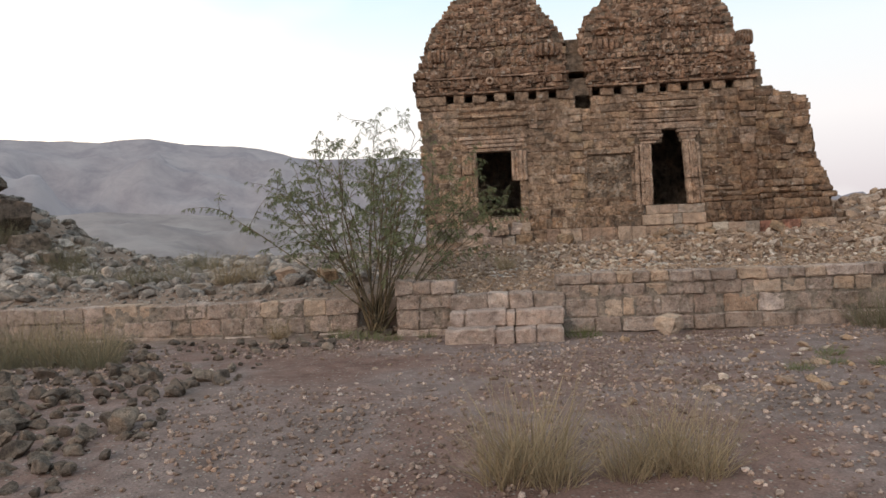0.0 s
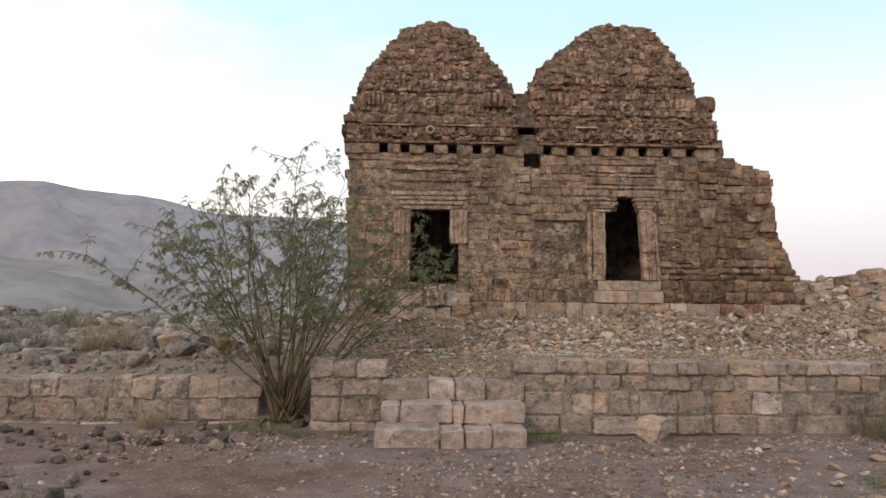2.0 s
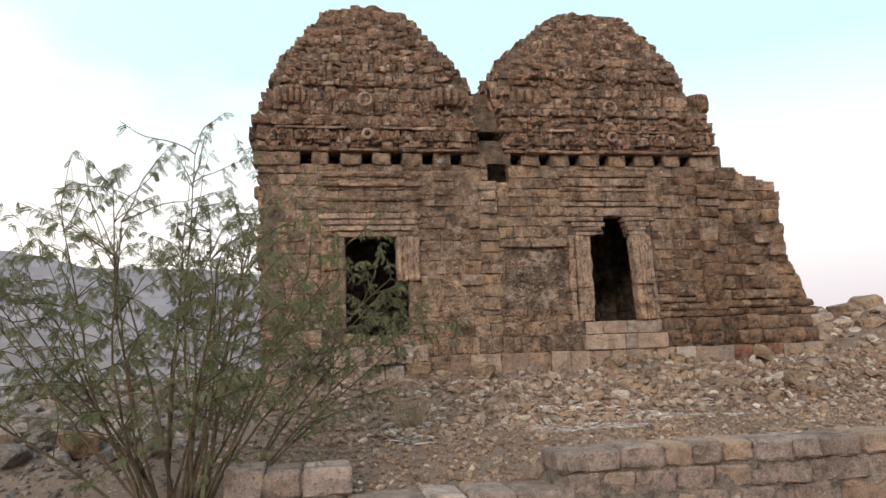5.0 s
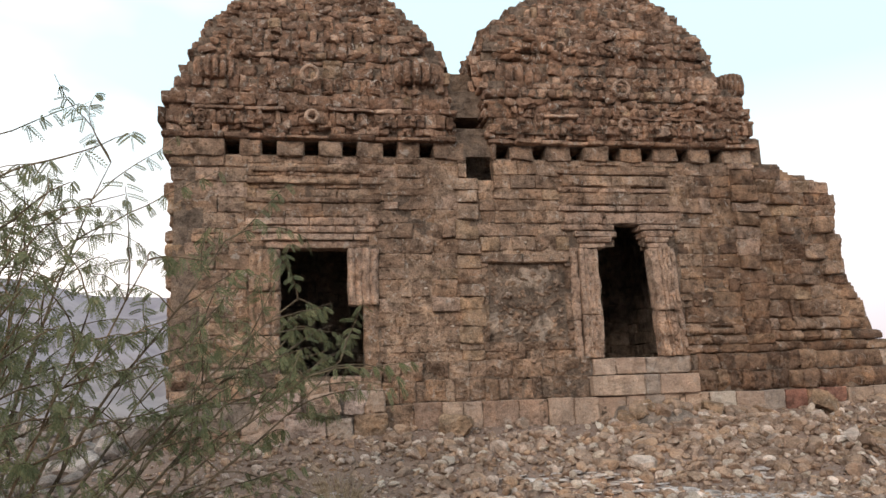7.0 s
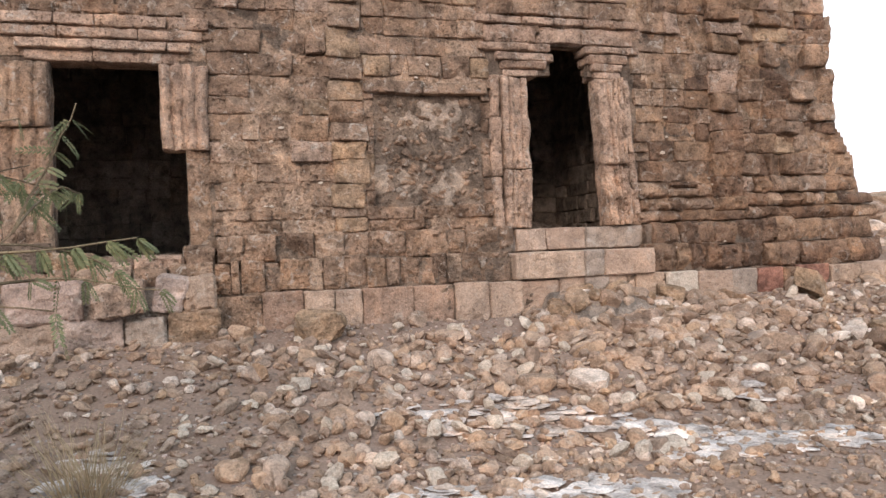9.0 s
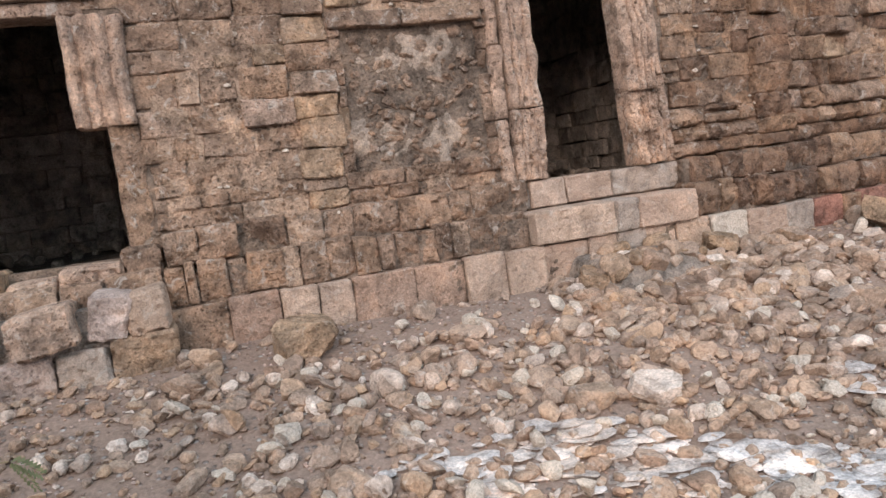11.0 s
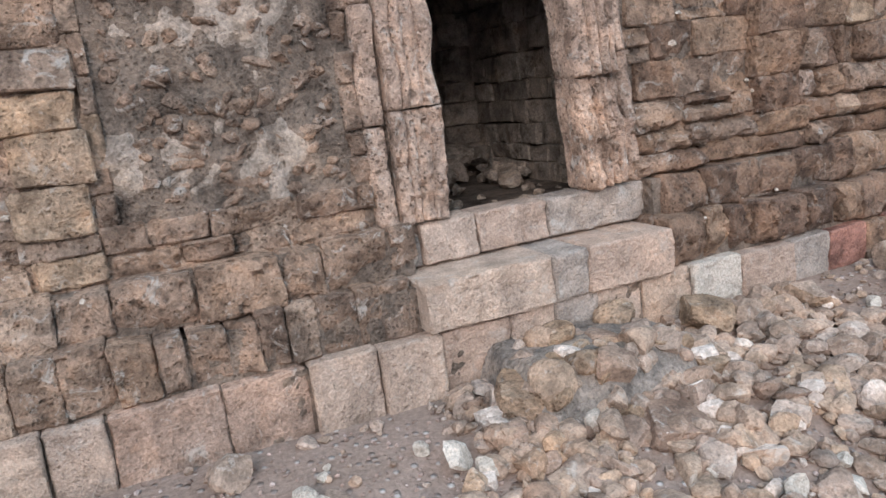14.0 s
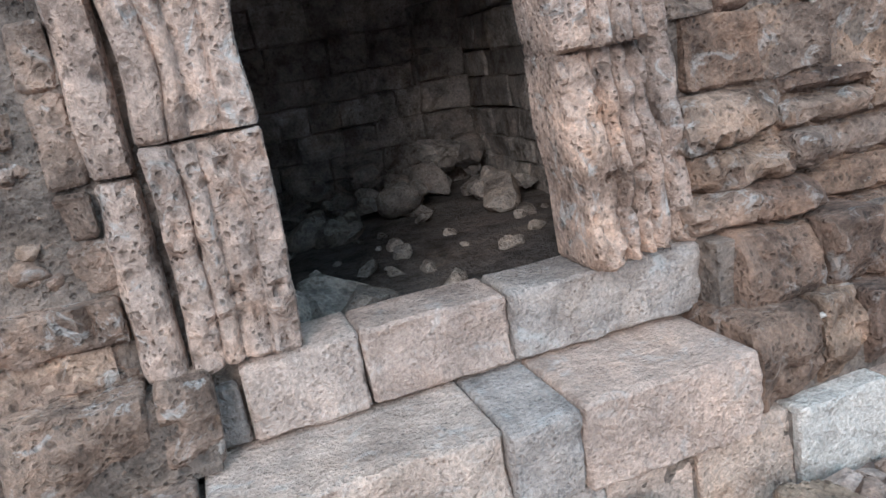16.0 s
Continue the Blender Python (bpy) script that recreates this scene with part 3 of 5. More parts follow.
def under(ob, parent=temple):
    ob.parent = parent
    ob.matrix_parent_inverse = INV if parent is temple else Matrix.Identity(4)
    return ob


def cells(name, xs, zs, y0, y1, solid, mat):
    """A slab with openings: one closed mesh of the cells that solid() keeps."""
    verts, index, faces = [], {}, []

    def vid(i, j, k):
        if (i, j, k) not in index:
            index[i, j, k] = len(verts)
            verts.append((xs[i], (y0, y1)[k], zs[j]))
        return index[i, j, k]

    nx, nz = len(xs) - 1, len(zs) - 1
    keep = {(i, j) for i in range(nx) for j in range(nz) if solid((xs[i] + xs[i + 1]) / 2, (zs[j] + zs[j + 1]) / 2)}
    for i, j in keep:
        faces.append([vid(i, j, 0), vid(i + 1, j, 0), vid(i + 1, j + 1, 0), vid(i, j + 1, 0)])
        faces.append([vid(i, j + 1, 1), vid(i + 1, j + 1, 1), vid(i + 1, j, 1), vid(i, j, 1)])
        for di, dj, a, b in ((-1, 0, (i, j + 1), (i, j)), (1, 0, (i + 1, j), (i + 1, j + 1)), (0, -1, (i, j), (i + 1, j)), (0, 1, (i + 1, j + 1), (i, j + 1))):
            if (i + di, j + dj) not in keep:
                faces.append([vid(*a, 0), vid(*a, 1), vid(*b, 1), vid(*b, 0)])
    me = bpy.data.meshes.new(name)
    me.from_pydata(verts, [], faces)
    me.materials.append(mat)
    return under(new(name, me))


BEAMS = [-1.10, -0.72, -0.28, 0.12, 0.55, 0.95, 1.80, 2.22, 2.66, 3.10, 3.50, 3.94, 4.36]
OPEN = [(h - 0.075, h + 0.075, 4.45, 4.6) for h in BEAMS] + [(-0.6, 0.1, 2.14, 3.46), (0.1, 0.24, 2.14, 2.86), (1.38, 1.68, 4.2, 4.47), (2.79, 3.50, 2.1, 3.46), (3.03, 3.37, 3.46, 3.70)]
CORE_Y, INSIDE_Y = FY + 0.016, FY + 0.08
body = cells("front_wall", sorted({-1.66, 4.95} | {v for o in OPEN for v in o[:2]}), sorted({1.0, 4.75} | {v for o in OPEN for v in o[2:]}), CORE_Y, INSIDE_Y,
             lambda x, z: not any(a < x < b and c < z < d for a, b, c, d in OPEN), MORTAR)


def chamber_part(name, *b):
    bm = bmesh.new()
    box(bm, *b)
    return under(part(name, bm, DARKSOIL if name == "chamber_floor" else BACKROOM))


for a, b in ((-1.66, -1.15), (1.05, 1.95), (4.25, 4.95)):
    chamber_part("side_wall", a, b, FY + 0.45, 17.45, 1.0, 4.75)
for a, b in ((-1.655, -1.3), (4.6, 4.945)):
    chamber_part("side_wall", a, b, INSIDE_Y + 0.003, FY + 0.447, 1.0, 4.74)
chamber_part("back_wall", -1.66, 4.95, 17.45, 19.3, 1.0, 4.75)
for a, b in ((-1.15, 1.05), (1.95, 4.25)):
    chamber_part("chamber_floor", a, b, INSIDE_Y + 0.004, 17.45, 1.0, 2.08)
    chamber_part("chamber_ceiling", a, b, FY + 0.45, 17.45, 4.45, 4.75)


def stack(name, levels, mat, label):
    """One closed mesh of rectangular courses on top of one another: z, x0, x1, y0, y1."""
    verts, faces = [], []
    for z0, z1, x0, x1, y0, y1 in levels:
        for z in (z0, z1):
            verts += [(x0, y0, z), (x1, y0, z), (x1, y1, z), (x0, y1, z)]
    n = len(verts) // 4
    for k in range(n - 1):
        for i in range(4):
            a, b = 4 * k + i, 4 * k + (i + 1) % 4
            faces.append((a, b, b + 4, a + 4))
    faces += [(3, 2, 1, 0), tuple(4 * (n - 1) + i for i in range(4))]
    me = bpy.data.meshes.new(name)
    me.from_pydata(verts, [], faces)
    me.materials.append(mat)
    ob = under(new(name, me))
    ob["label"] = label
    return ob


broken = stack("broken_wall", [(z0, z1, 4.9, x, CORE_Y + 0.004, 18.5) for z0, z1, x in ((1.0, 1.9, 6.13), (1.9, 2.4, 6.12), (2.4, 2.7, 6.07), (2.7, 2.9, 5.97), (2.9, 3.3, 5.87), (3.3, 4.18, 5.76), (4.18, 4.32, 5.5), (4.32, 4.45, 5.16))], MORTAR, "broken end of the wall, stepped and weathered")

for a, b, c, d, y in ((-1.6, 6.05, 1.0, 1.83, 14.672), (-1.6, 6.04, 1.834, 2.02, 14.722), (-1.6, -0.62, 2.054, 2.24, 14.812), (0.42, 2.6, 2.054, 2.24, 14.812), (3.8, 6.02, 2.054, 2.24, 14.812)):
    bm = bmesh.new()
    box(bm, a, b, y, CORE_Y + 0.012, c, d)
    under(part("plinth_core", bm, MORTAR))

# openings in the masonry face: x0, x1, z0, z1
VOIDS = [(-0.6, 0.1, 2.16, 3.44), (0.0, 0.24, 2.16, 2.85), (2.79, 3.50, 2.24, 3.45), (3.03, 3.36, 3.3, 3.70), (1.38, 1.68, 4.22, 4.46),
         (1.57, 2.42, 2.45, 3.28)]


def free_runs(x0, x1, z0, z1):
    """The stretches of a course that no opening takes away."""
    runs = [(x0, x1)]
    for a, b, c, d in VOIDS:
        if z1 - 0.03 <= c or z0 + 0.03 >= d:
            continue
        nxt = []
        for p, q in runs:
            if b <= p or a >= q:
                nxt.append((p, q))
                continue
            if a - p > 0.03:
                nxt.append((p, a))
            if q - b > 0.03:
                nxt.append((b, q))
        runs = nxt
    return runs


def fill(p, q, lo, hi):
    xs = [p]
    while q - xs[-1] > hi * 1.15:
        xs.append(xs[-1] + random.uniform(lo, hi))
    xs.append(q)
    return xs


masonry = Pile()
MATS = [TUFA, RUST, ORANGE, CARVED, PALE, REDSTONE, TOWERSTONE, GREYSTONE, TANSTONE, BROWNSTONE, WHITESTONE]
PLINTH = {-0.48: 0, -0.14: 7, 0.09: 0, 0.40: 0, 0.70: 9, 0.98: 4, 1.19: 4, 1.39: 9, 1.77: 9, 2.08: 4, 2.35: 4, 2.61: 8, 2.92: 4, 3.14: 7, 3.35: 4, 3.59: 4, 3.87: 10, 4.16: 8, 4.48: 7, 4.74: 5, 5.01: 1, 5.17: 5}
near_count = 0


def wall_stone(x0, x1, z0, z1, y, slot, depth=0.14, name="stone_block", **kw):
    """A stone of the face: an object of its own round the doorway, part of the joined masonry elsewhere."""
    global near_count
    if x1 > 0.35 and x0 < 5.2 and z1 < 2.95 and near_count < 290:
        near_count += 1
        under(stone(name, body, MATS[slot], x0, x1, z0, z1, y, depth, cell=0.02, **kw), body)
        return
    v, f = block_data(x0, x1, z0, z1, y, depth, **kw)
    masonry.add(v, f, slot)


def right_edge(z):
    return float(np.interp(z, [1.5, 2.4, 2.75, 3.1, 3.5, 3.6, 4.22, 4.27, 4.5], [6.22, 6.2, 6.15, 5.95, 5.90, 5.87, 5.85, 5.5, 5.0]))


def left_edge(z):
    return float(np.interp(z, [1.5, 1.7, 4.0, 4.6], [-1.6, -1.62, -1.75, -1.8])) + random.uniform(-0.08, 0.09)


def face_slot(x, z):
    if x > 3.85 and random.random() < 0.66 - 0.16 * (z - 2):
        return 1
    r = random.random()
    return 2 if r < 0.09 else 3 if r < 0.15 else 0


def build_face():
    # plinth of pale re-laid blocks
    pl = go_on([-0.48, -0.14, 0.09, 0.40, 0.70, 0.98, 1.19, 1.39, 1.77, 2.08, 2.35, 2.61, 2.92, 3.14, 3.35, 3.59, 3.87, 4.16, 4.48, 4.74, 5.01, 5.17], 6.15, 0.22, 0.36)
    pl = go_on(pl[::-1], -1.62, 0.22, 0.36)
    for a, b in zip(pl, pl[1:]):
        mid = (a + b) / 2
        slot = PLINTH.get(round(a, 2), 0 if mid < 0.4 else 4)
        top = 1.84 + random.uniform(-0.012, 0.012)
        z0 = 1.3
        wall_stone(a + 0.003, b - 0.003, z0, top, 14.65 + random.uniform(-0.02, 0.015), slot, 0.35, name="plinth_block", skew=False, edge=0.008, rough=0.010)
    # upright stones
    up = go_on([0.40, 0.5, 0.56, 0.73, 0.83, 1.03, 1.13, 1.28, 1.44, 1.59, 1.69, 1.83, 1.94, 2.04, 2.16, 2.31, 2.41, 2.55], 2.56, 0.1, 0.2)
    for a, b in zip(up, up[1:]):
        if b - a > 0.04:
            wall_stone(a + 0.002, b - 0.002, 1.85, 2.06 + random.uniform(-0.02, 0.02), 14.70 + random.uniform(-0.015, 0.02), 0, 0.3, rough=0.02)
    for p, q in ((-1.62, 0.39), (3.77, 6.1)):
        xs = fill(p, q, 0.12, 0.24)
        for a, b in zip(xs, xs[1:]):
            wall_stone(a + 0.002, b - 0.002, 1.85, 2.06 + random.uniform(-0.02, 0.02), 14.70 + random.uniform(-0.02, 0.02), 1 if p > 3 else 0, 0.3, rough=0.025, belly=0.03)
    # the row above, broken and bulging
    for p, q in ((-1.62, -0.92), (0.42, 2.62), (3.84, 6.08)):
        xs = fill(p, q, 0.14, 0.3)
        for a, b in zip(xs, xs[1:]):
            wall_stone(a + 0.002, b - 0.002, 2.06, 2.25 + random.uniform(-0.02, 0.015), 14.79 + random.uniform(-0.03, 0.03), 1 if p > 3 else 0, 0.25, rough=0.025, belly=0.02)
    # the face in panels, each with courses of its own
    for p0, q0, z0, lo, hi, kind in ((-1.75, -0.92, 2.25, 0.11, 0.19, "wall"), (-0.98, 0.46, 3.62, 0.10, 0.15, "wall"), (0.40, 1.25, 2.25, 0.11, 0.20, "wall"), (1.25, 1.5, 2.25, 0.11, 0.22, "pilaster"),
                                     (1.5, 2.50, 2.25, 0.10, 0.18, "wall"), (2.42, 3.84, 3.64, 0.10, 0.15, "wall"), (3.78, 4.5, 2.25, 0.12, 0.19, "wall"), (4.5, 4.8, 2.25, 0.12, 0.22, "pier"), (4.8, 9, 2.25, 0.12, 0.2, "end")):
        z = z0
        ceil = 4.50 if kind == "end" else 4.43
        while z < ceil - 0.02:
            h = random.uniform(0.07, 0.12) if z < 2.42 else random.uniform(lo, hi)
            h = min(h, ceil - z)
            if h < 0.035:
                break
            p = left_edge(z) if p0 < -1.5 else p0 + random.uniform(-0.025, 0.025)
            q = right_edge(z + h) + random.uniform(-0.10, 0.07) if kind == "end" else q0 + random.uniform(-0.025, 0.025)
            if kind == "end" and q < p + 0.06:
                break
            for p, q in free_runs(p, q, z, z + h):
                xs = fill(p, q, 0.12, 0.34) if kind in ("wall", "end") else [p, q]
                for a, b in zip(xs, xs[1:]):
                    mid = (a + b) / 2
                    y, slot = FY + random.uniform(-0.011, 0.011) - (0.022 if random.random() < 0.1 else 0), face_slot(mid, z)
                    kw = dict(rough=random.choice((0.012, 0.018, 0.026)), edge=0.009)
                    if mid > 3.78 and z < 2.52:
                        y, kw = y - random.uniform(0.0, 0.07), dict(rough=0.032, edge=0.016, belly=0.03)
                    # Extra orange stones put the warm light on this corner into the colour.
                    if mid < -1.45:
                        y, slot = y + random.uniform(0.0, 0.10), 2 if random.random() < 0.45 else 0
                        kw = dict(rough=0.032, edge=0.03)
                    if kind == "pilaster":
                        y, slot = FY - 0.024 + random.uniform(-0.014, 0.014), 2 if random.random() < 0.35 else 0
                    if kind == "pier":
                        y, slot = FY - 0.05 + random.uniform(-0.02, 0.02), 3 if random.random() < 0.4 else 1
                        kw = dict(rough=0.025, belly=0.015)
                    if kind == "end":
                        y += random.uniform(-0.05, 0.03)
                        kw = dict(rough=random.choice((0.026, 0.038)), edge=0.016, belly=0.03 if z < 2.52 else 0.0)
                    if h > 0.13 and kind == "wall" and random.random() < 0.15:
                        m = z + h * random.uniform(0.35, 0.65)
                        wall_stone(a + 0.002, b - 0.002, z + 0.002, m - 0.002, y, slot, **kw)
                        wall_stone(a + 0.002, b - 0.002, m + 0.002, z + h - 0.002, y + 0.01, face_slot(mid, z), **kw)
                    else:
                        wall_stone(a + 0.002, b - 0.002, z + 0.002, z + h - 0.002, y, slot, turn=random.uniform(-0.012, 0.012), **kw)
            z += h


build_face()


def mortar_skin():
    """Worn mortar and crust between the face stones, flush in places and hollow in others."""
    step, verts, index, faces, slots = 0.03, [], {}, [], []
    no = VOIDS + [(-0.95, 0.43, 2.0, 3.46), (2.47, 3.84, 2.0, 3.66)]

    def vid(i, j):
        if (i, j) not in index:
            x, z = -1.6 + i * step, 2.22 + j * step
            v = Vector((x, 0, z))
            amp = 0.012 + 0.010 * smooth(3.7, 4.2, x)
            back = 0.011 + 0.05 * smooth(-1.35, -1.5, x)
            index[i, j] = len(verts)
            verts.append((x, FY + back + amp * noise.fractal(v * 2.3, 0.8, 2.2, 5) + 0.004 * noise.noise(v * 17), z))
        return index[i, j]

    for i in range(255):
        for j in range(74):
            x, z = -1.6 + (i + 0.5) * step, 2.22 + (j + 0.5) * step
            if x > right_edge(z) - 0.08 or any(a - 0.03 < x < b + 0.03 and c - 0.03 < z < d + 0.03 for a, b, c, d in no):
                continue
            faces.append((vid(i, j), vid(i + 1, j), vid(i + 1, j + 1), vid(i, j + 1)))
            slots.append(1 if x + 0.3 * noise.noise(Vector((x, 0, z)) * 2) > 3.9 else 0)
    me = bpy.data.meshes.new("mortar_joints")
    me.from_pydata(verts, [], faces)
    for m in (TUFA, RUST):
        me.materials.append(m)
    me.polygons.foreach_set("material_index", slots)
    me.polygons.foreach_set("use_smooth", [True] * len(faces))
    under(part("mortar_joints", me, None, body, "worn earth mortar between face stones"), body)


mortar_skin()


def niche():
    """The shallow walled-up recess between the openings: a lumpy, half-plastered rubble filling."""
    n = 64
    BEDDED = rock_shapes(8, 81, 2)
    verts, faces = [], []
    for j in range(n):
        for i in range(n):
            x, z = 1.55 + 0.89 * i / (n - 1), 2.43 + 0.87 * j / (n - 1)
            v = Vector((x, 0, z))
            d = 0.03 * noise.fractal(v * 4, 0.9, 2.1, 4) + 0.02 * abs(noise.noise(v * 9)) - 0.015 * max(0.0, noise.noise(v * 16 + Vector((5, 0, 0))))
            verts.append((x, FY + 0.022 + 0.9 * d, z))
    for j in range(n - 1):
        for i in range(n - 1):
            a = j * n + i
            faces.append((a, a + 1, a + n + 1, a + n))
    fillp = Pile()
    fillp.add(verts, faces, 0)
    rnd = random.Random(77)
    for _ in range(190):
        vs, fs = rnd.choice(BEDDED)
        x, z, sz = rnd.uniform(1.62, 2.4), rnd.uniform(2.46, 3.24), rnd.uniform(0.03, 0.1)
        m = np.array(Euler((rnd.uniform(-0.6, 0.6), rnd.uniform(-0.8, 0.8), rnd.uniform(-0.6, 0.6))).to_matrix())
        fillp.add([tuple(q) for q in ((vs * sz) @ m.T + (x, FY + 0.022 + rnd.uniform(-0.006, 0.014), z))], [tuple(int(i) for i in q) for q in fs], 1)
    me = fillp.mesh("niche_filling", [PLASTER, TUFA], True)
    tagged(under(part("niche_filling", me, None, body, "rough rubble and plaster filling of the niche"), body), kind="stuff")
    wall_stone(1.5, 1.95, 3.28, 3.37, FY - 0.05, 0, 0.16, rough=0.02)
    wall_stone(1.955, 2.46, 3.28, 3.37, FY - 0.05, 0, 0.16, rough=0.02)


niche()


def band(u, a, b, power):
    return max(0.0, math.sin(math.pi * (u - a) / (b - a))) ** power if a < u < b else 0.0


def ribs_right(u):
    """A broad flat band on the opening's side, then three sharp narrow ribs."""
    return 0.8 * band(u, -0.15, 0.44, 0.25) + band(u, 0.44, 0.63, 0.6) + 0.9 * band(u, 0.63, 0.82, 0.6) + 0.8 * band(u, 0.82, 1.0, 0.5)


def ribs_left(u):
    """Flat worn bands of uneven width with grooves between."""
    return 0.75 * band(u, -0.02, 0.28, 0.25) + 0.9 * band(u, 0.28, 0.47, 0.4) + 0.55 * band(u, 0.47, 0.72, 0.22) + band(u, 0.72, 1.04, 0.22)


def frame_bands(label, left, right, z0, z1, lintels, slant=0.0):
    """Moulded jamb stones beside an opening, in upright bands, and the stepped lintel courses over it."""
    for bands in (left, right):
        for a, b, y, slot, rib, flutes in bands:
            zz = [z0]
            while z1 - zz[-1] > 0.75:
                zz.append(zz[-1] + random.uniform(0.4, 0.6))
            zz.append(z1)
            mould = flutes if callable(flutes) else None
            for c, d in zip(zz, zz[1:]):
                wall_stone(a + 0.003, b - 0.003, c + 0.002, d - 0.002, y + random.uniform(-0.008, 0.008), slot, 0.14, name="jamb_stone", rough=0.024, rib=rib, edge=0.010, flutes=1 if mould else flutes, skew=False,
                           slant=slant if bands is right else 0.0, foot=z0, mould=mould)
    for a, b, c, d, y, slot in lintels:
        xs = fill(a, b, 0.22, 0.5)
        for p, q in zip(xs, xs[1:]):
            wall_stone(p + 0.003, q - 0.003, c + 0.002, d - 0.002, y + random.uniform(-0.006, 0.006), slot, 0.2, name="lintel_stone", rough=0.016, skew=False)


frame_bands("door", [(2.49, 2.583, FY - 0.015, 3, 0.03, 1), (2.59, 2.82, FY - 0.02, 3, 0.036, ribs_left)], [(3.488, 3.722, FY - 0.02, 3, 0.045, ribs_right), (3.728, 3.805, FY - 0.012, 3, 0.025, 1)], 2.24, 3.44,
            [(2.62, 2.92, 3.44, 3.50, FY - 0.02, 3), (2.6, 2.985, 3.5, 3.56, FY - 0.03, 3), (2.56, 3.05, 3.56, 3.63, FY - 0.04, 3), (3.41, 3.66, 3.44, 3.50, FY - 0.02, 3), (3.385, 3.68, 3.5, 3.56, FY - 0.03, 3), (3.355, 3.72, 3.56, 3.63, FY - 0.035, 3),
             (2.42, 3.02, 3.64, 3.70, FY - 0.045, 3), (3.32, 3.82, 3.64, 3.70, FY - 0.045, 3), (2.46, 3.78, 3.71, 3.84, FY - 0.03, 3), (2.38, 3.84, 3.85, 3.91, FY - 0.055, 3),
             (2.46, 3.72, 3.93, 4.06, FY - 0.03, 0), (2.4, 3.74, 4.07, 4.12, FY - 0.035, 3), (2.45, 3.7, 4.14, 4.26, FY - 0.04, 0), (2.4, 3.74, 4.27, 4.32, FY - 0.05, 0)], slant=-0.062)
frame_bands("window", [(-0.92, -0.60, FY - 0.015, 0, 0.035, 4)], [], 2.1, 3.44, [])
frame_bands("window", [(0.08, 0.40, FY - 0.02, 3, 0.042, 4)], [], 2.85, 3.44,
            [(-0.75, 0.22, 3.45, 3.53, FY - 0.01, 3), (-0.8, 0.3, 3.53, 3.60, FY - 0.035, 3), (-0.9, 0.38, 3.61, 3.68, FY - 0.03, 3), (-0.95, 0.42, 3.69, 3.77, FY - 0.035, 3),
             (-0.85, 0.34, 3.78, 3.92, FY - 0.02, 0), (-0.95, 0.44, 3.93, 3.98, FY - 0.04, 0), (-0.95, 0.46, 4.13, 4.18, FY - 0.05, 0), (-0.9, 0.4, 4.26, 4.31, FY - 0.04, 0)])
frame_bands("window", [(0.24, 0.40, FY - 0.01, 0, 0.015, 1)], [], 2.1, 2.85, [])

# the re-laid threshold of two courses
for a, b, m in ((2.67, 2.93, PALE), (2.935, 3.275, TANSTONE), (3.28, 3.8, GREYSTONE)):
    under(stone("threshold_block", body, m, a, b, 2.06, 2.235, FY - 0.02, 0.17, cell=0.02, rough=0.010, skew=False), body)
for a, b, m in ((2.56, 3.13, PALE), (3.135, 3.30, GREYSTONE), (3.305, 3.75, TANSTONE)):
    under(stone("threshold_block", body, m, a, b, 1.845, 2.05, 14.62, 0.42, cell=0.02, rough=0.010, skew=False), body)
under(stone("threshold_block", body, GREYMORTAR, 2.58, 2.665, 2.06, 2.2, FY - 0.012, 0.16, cell=0.03), body)
# rough sill blocks of the broken window and the heap of squared blocks below it
for a, b, c, d, y, m in ((-0.64, -0.38, 2.0, 2.17, 14.74, ORANGE), (-0.37, -0.12, 1.97, 2.10, 14.72, CARVED), (-0.11, 0.2, 1.98, 2.13, 14.74, CARVED), (0.2, 0.4, 2.0, 2.19, 14.76, TUFA)):
    under(stone("sill_block", body, m, a, b, c, d, y, 0.3, cell=0.02, rough=0.03, turn=random.uniform(-0.05, 0.05), edge=0.03), body)
for a, b, c, d, y, m, turn in ((-0.82, -0.38, 1.735, 1.985, 14.46, WALLSTONE, 0.02), (-0.33, -0.02, 1.755, 1.975, 14.40, CARVED, 0.10), (0.03, 0.22, 1.76, 2.0, 14.46, WALLSTONE, -0.22), (0.19, 0.41, 1.77, 1.99, 14.47, PALE, 0.12),
                               (-0.93, -0.55, 1.44, 1.735, 14.46, PALE, 0.0), (-0.54, -0.17, 1.45, 1.74, 14.45, WALLSTONE, 0.0), (-0.15, 0.10, 1.45, 1.75, 14.47, GREYSTONE, 0.03), (0.11, 0.42, 1.5, 1.765, 14.47, ORANGE, 0.02),
                               (0.08, 0.40, 1.28, 1.52, 14.30, TUFA, 0.0), (-1.30, -0.95, 1.4, 1.68, 14.48, TUFA, 0.0), (-1.62, -1.32, 1.38, 1.66, 14.48, BROWNSTONE, 0.0)):
    under(stone("fallen_block", body, m, a, b, c, d, y, 0.3, cell=0.02, rough=0.022, turn=turn, edge=0.022), body)
bm = bmesh.new()
box(bm, -1.6, 0.39, 14.53, 14.7, 1.0, 1.93)
under(part("plinth_core", bm, GREYMORTAR))


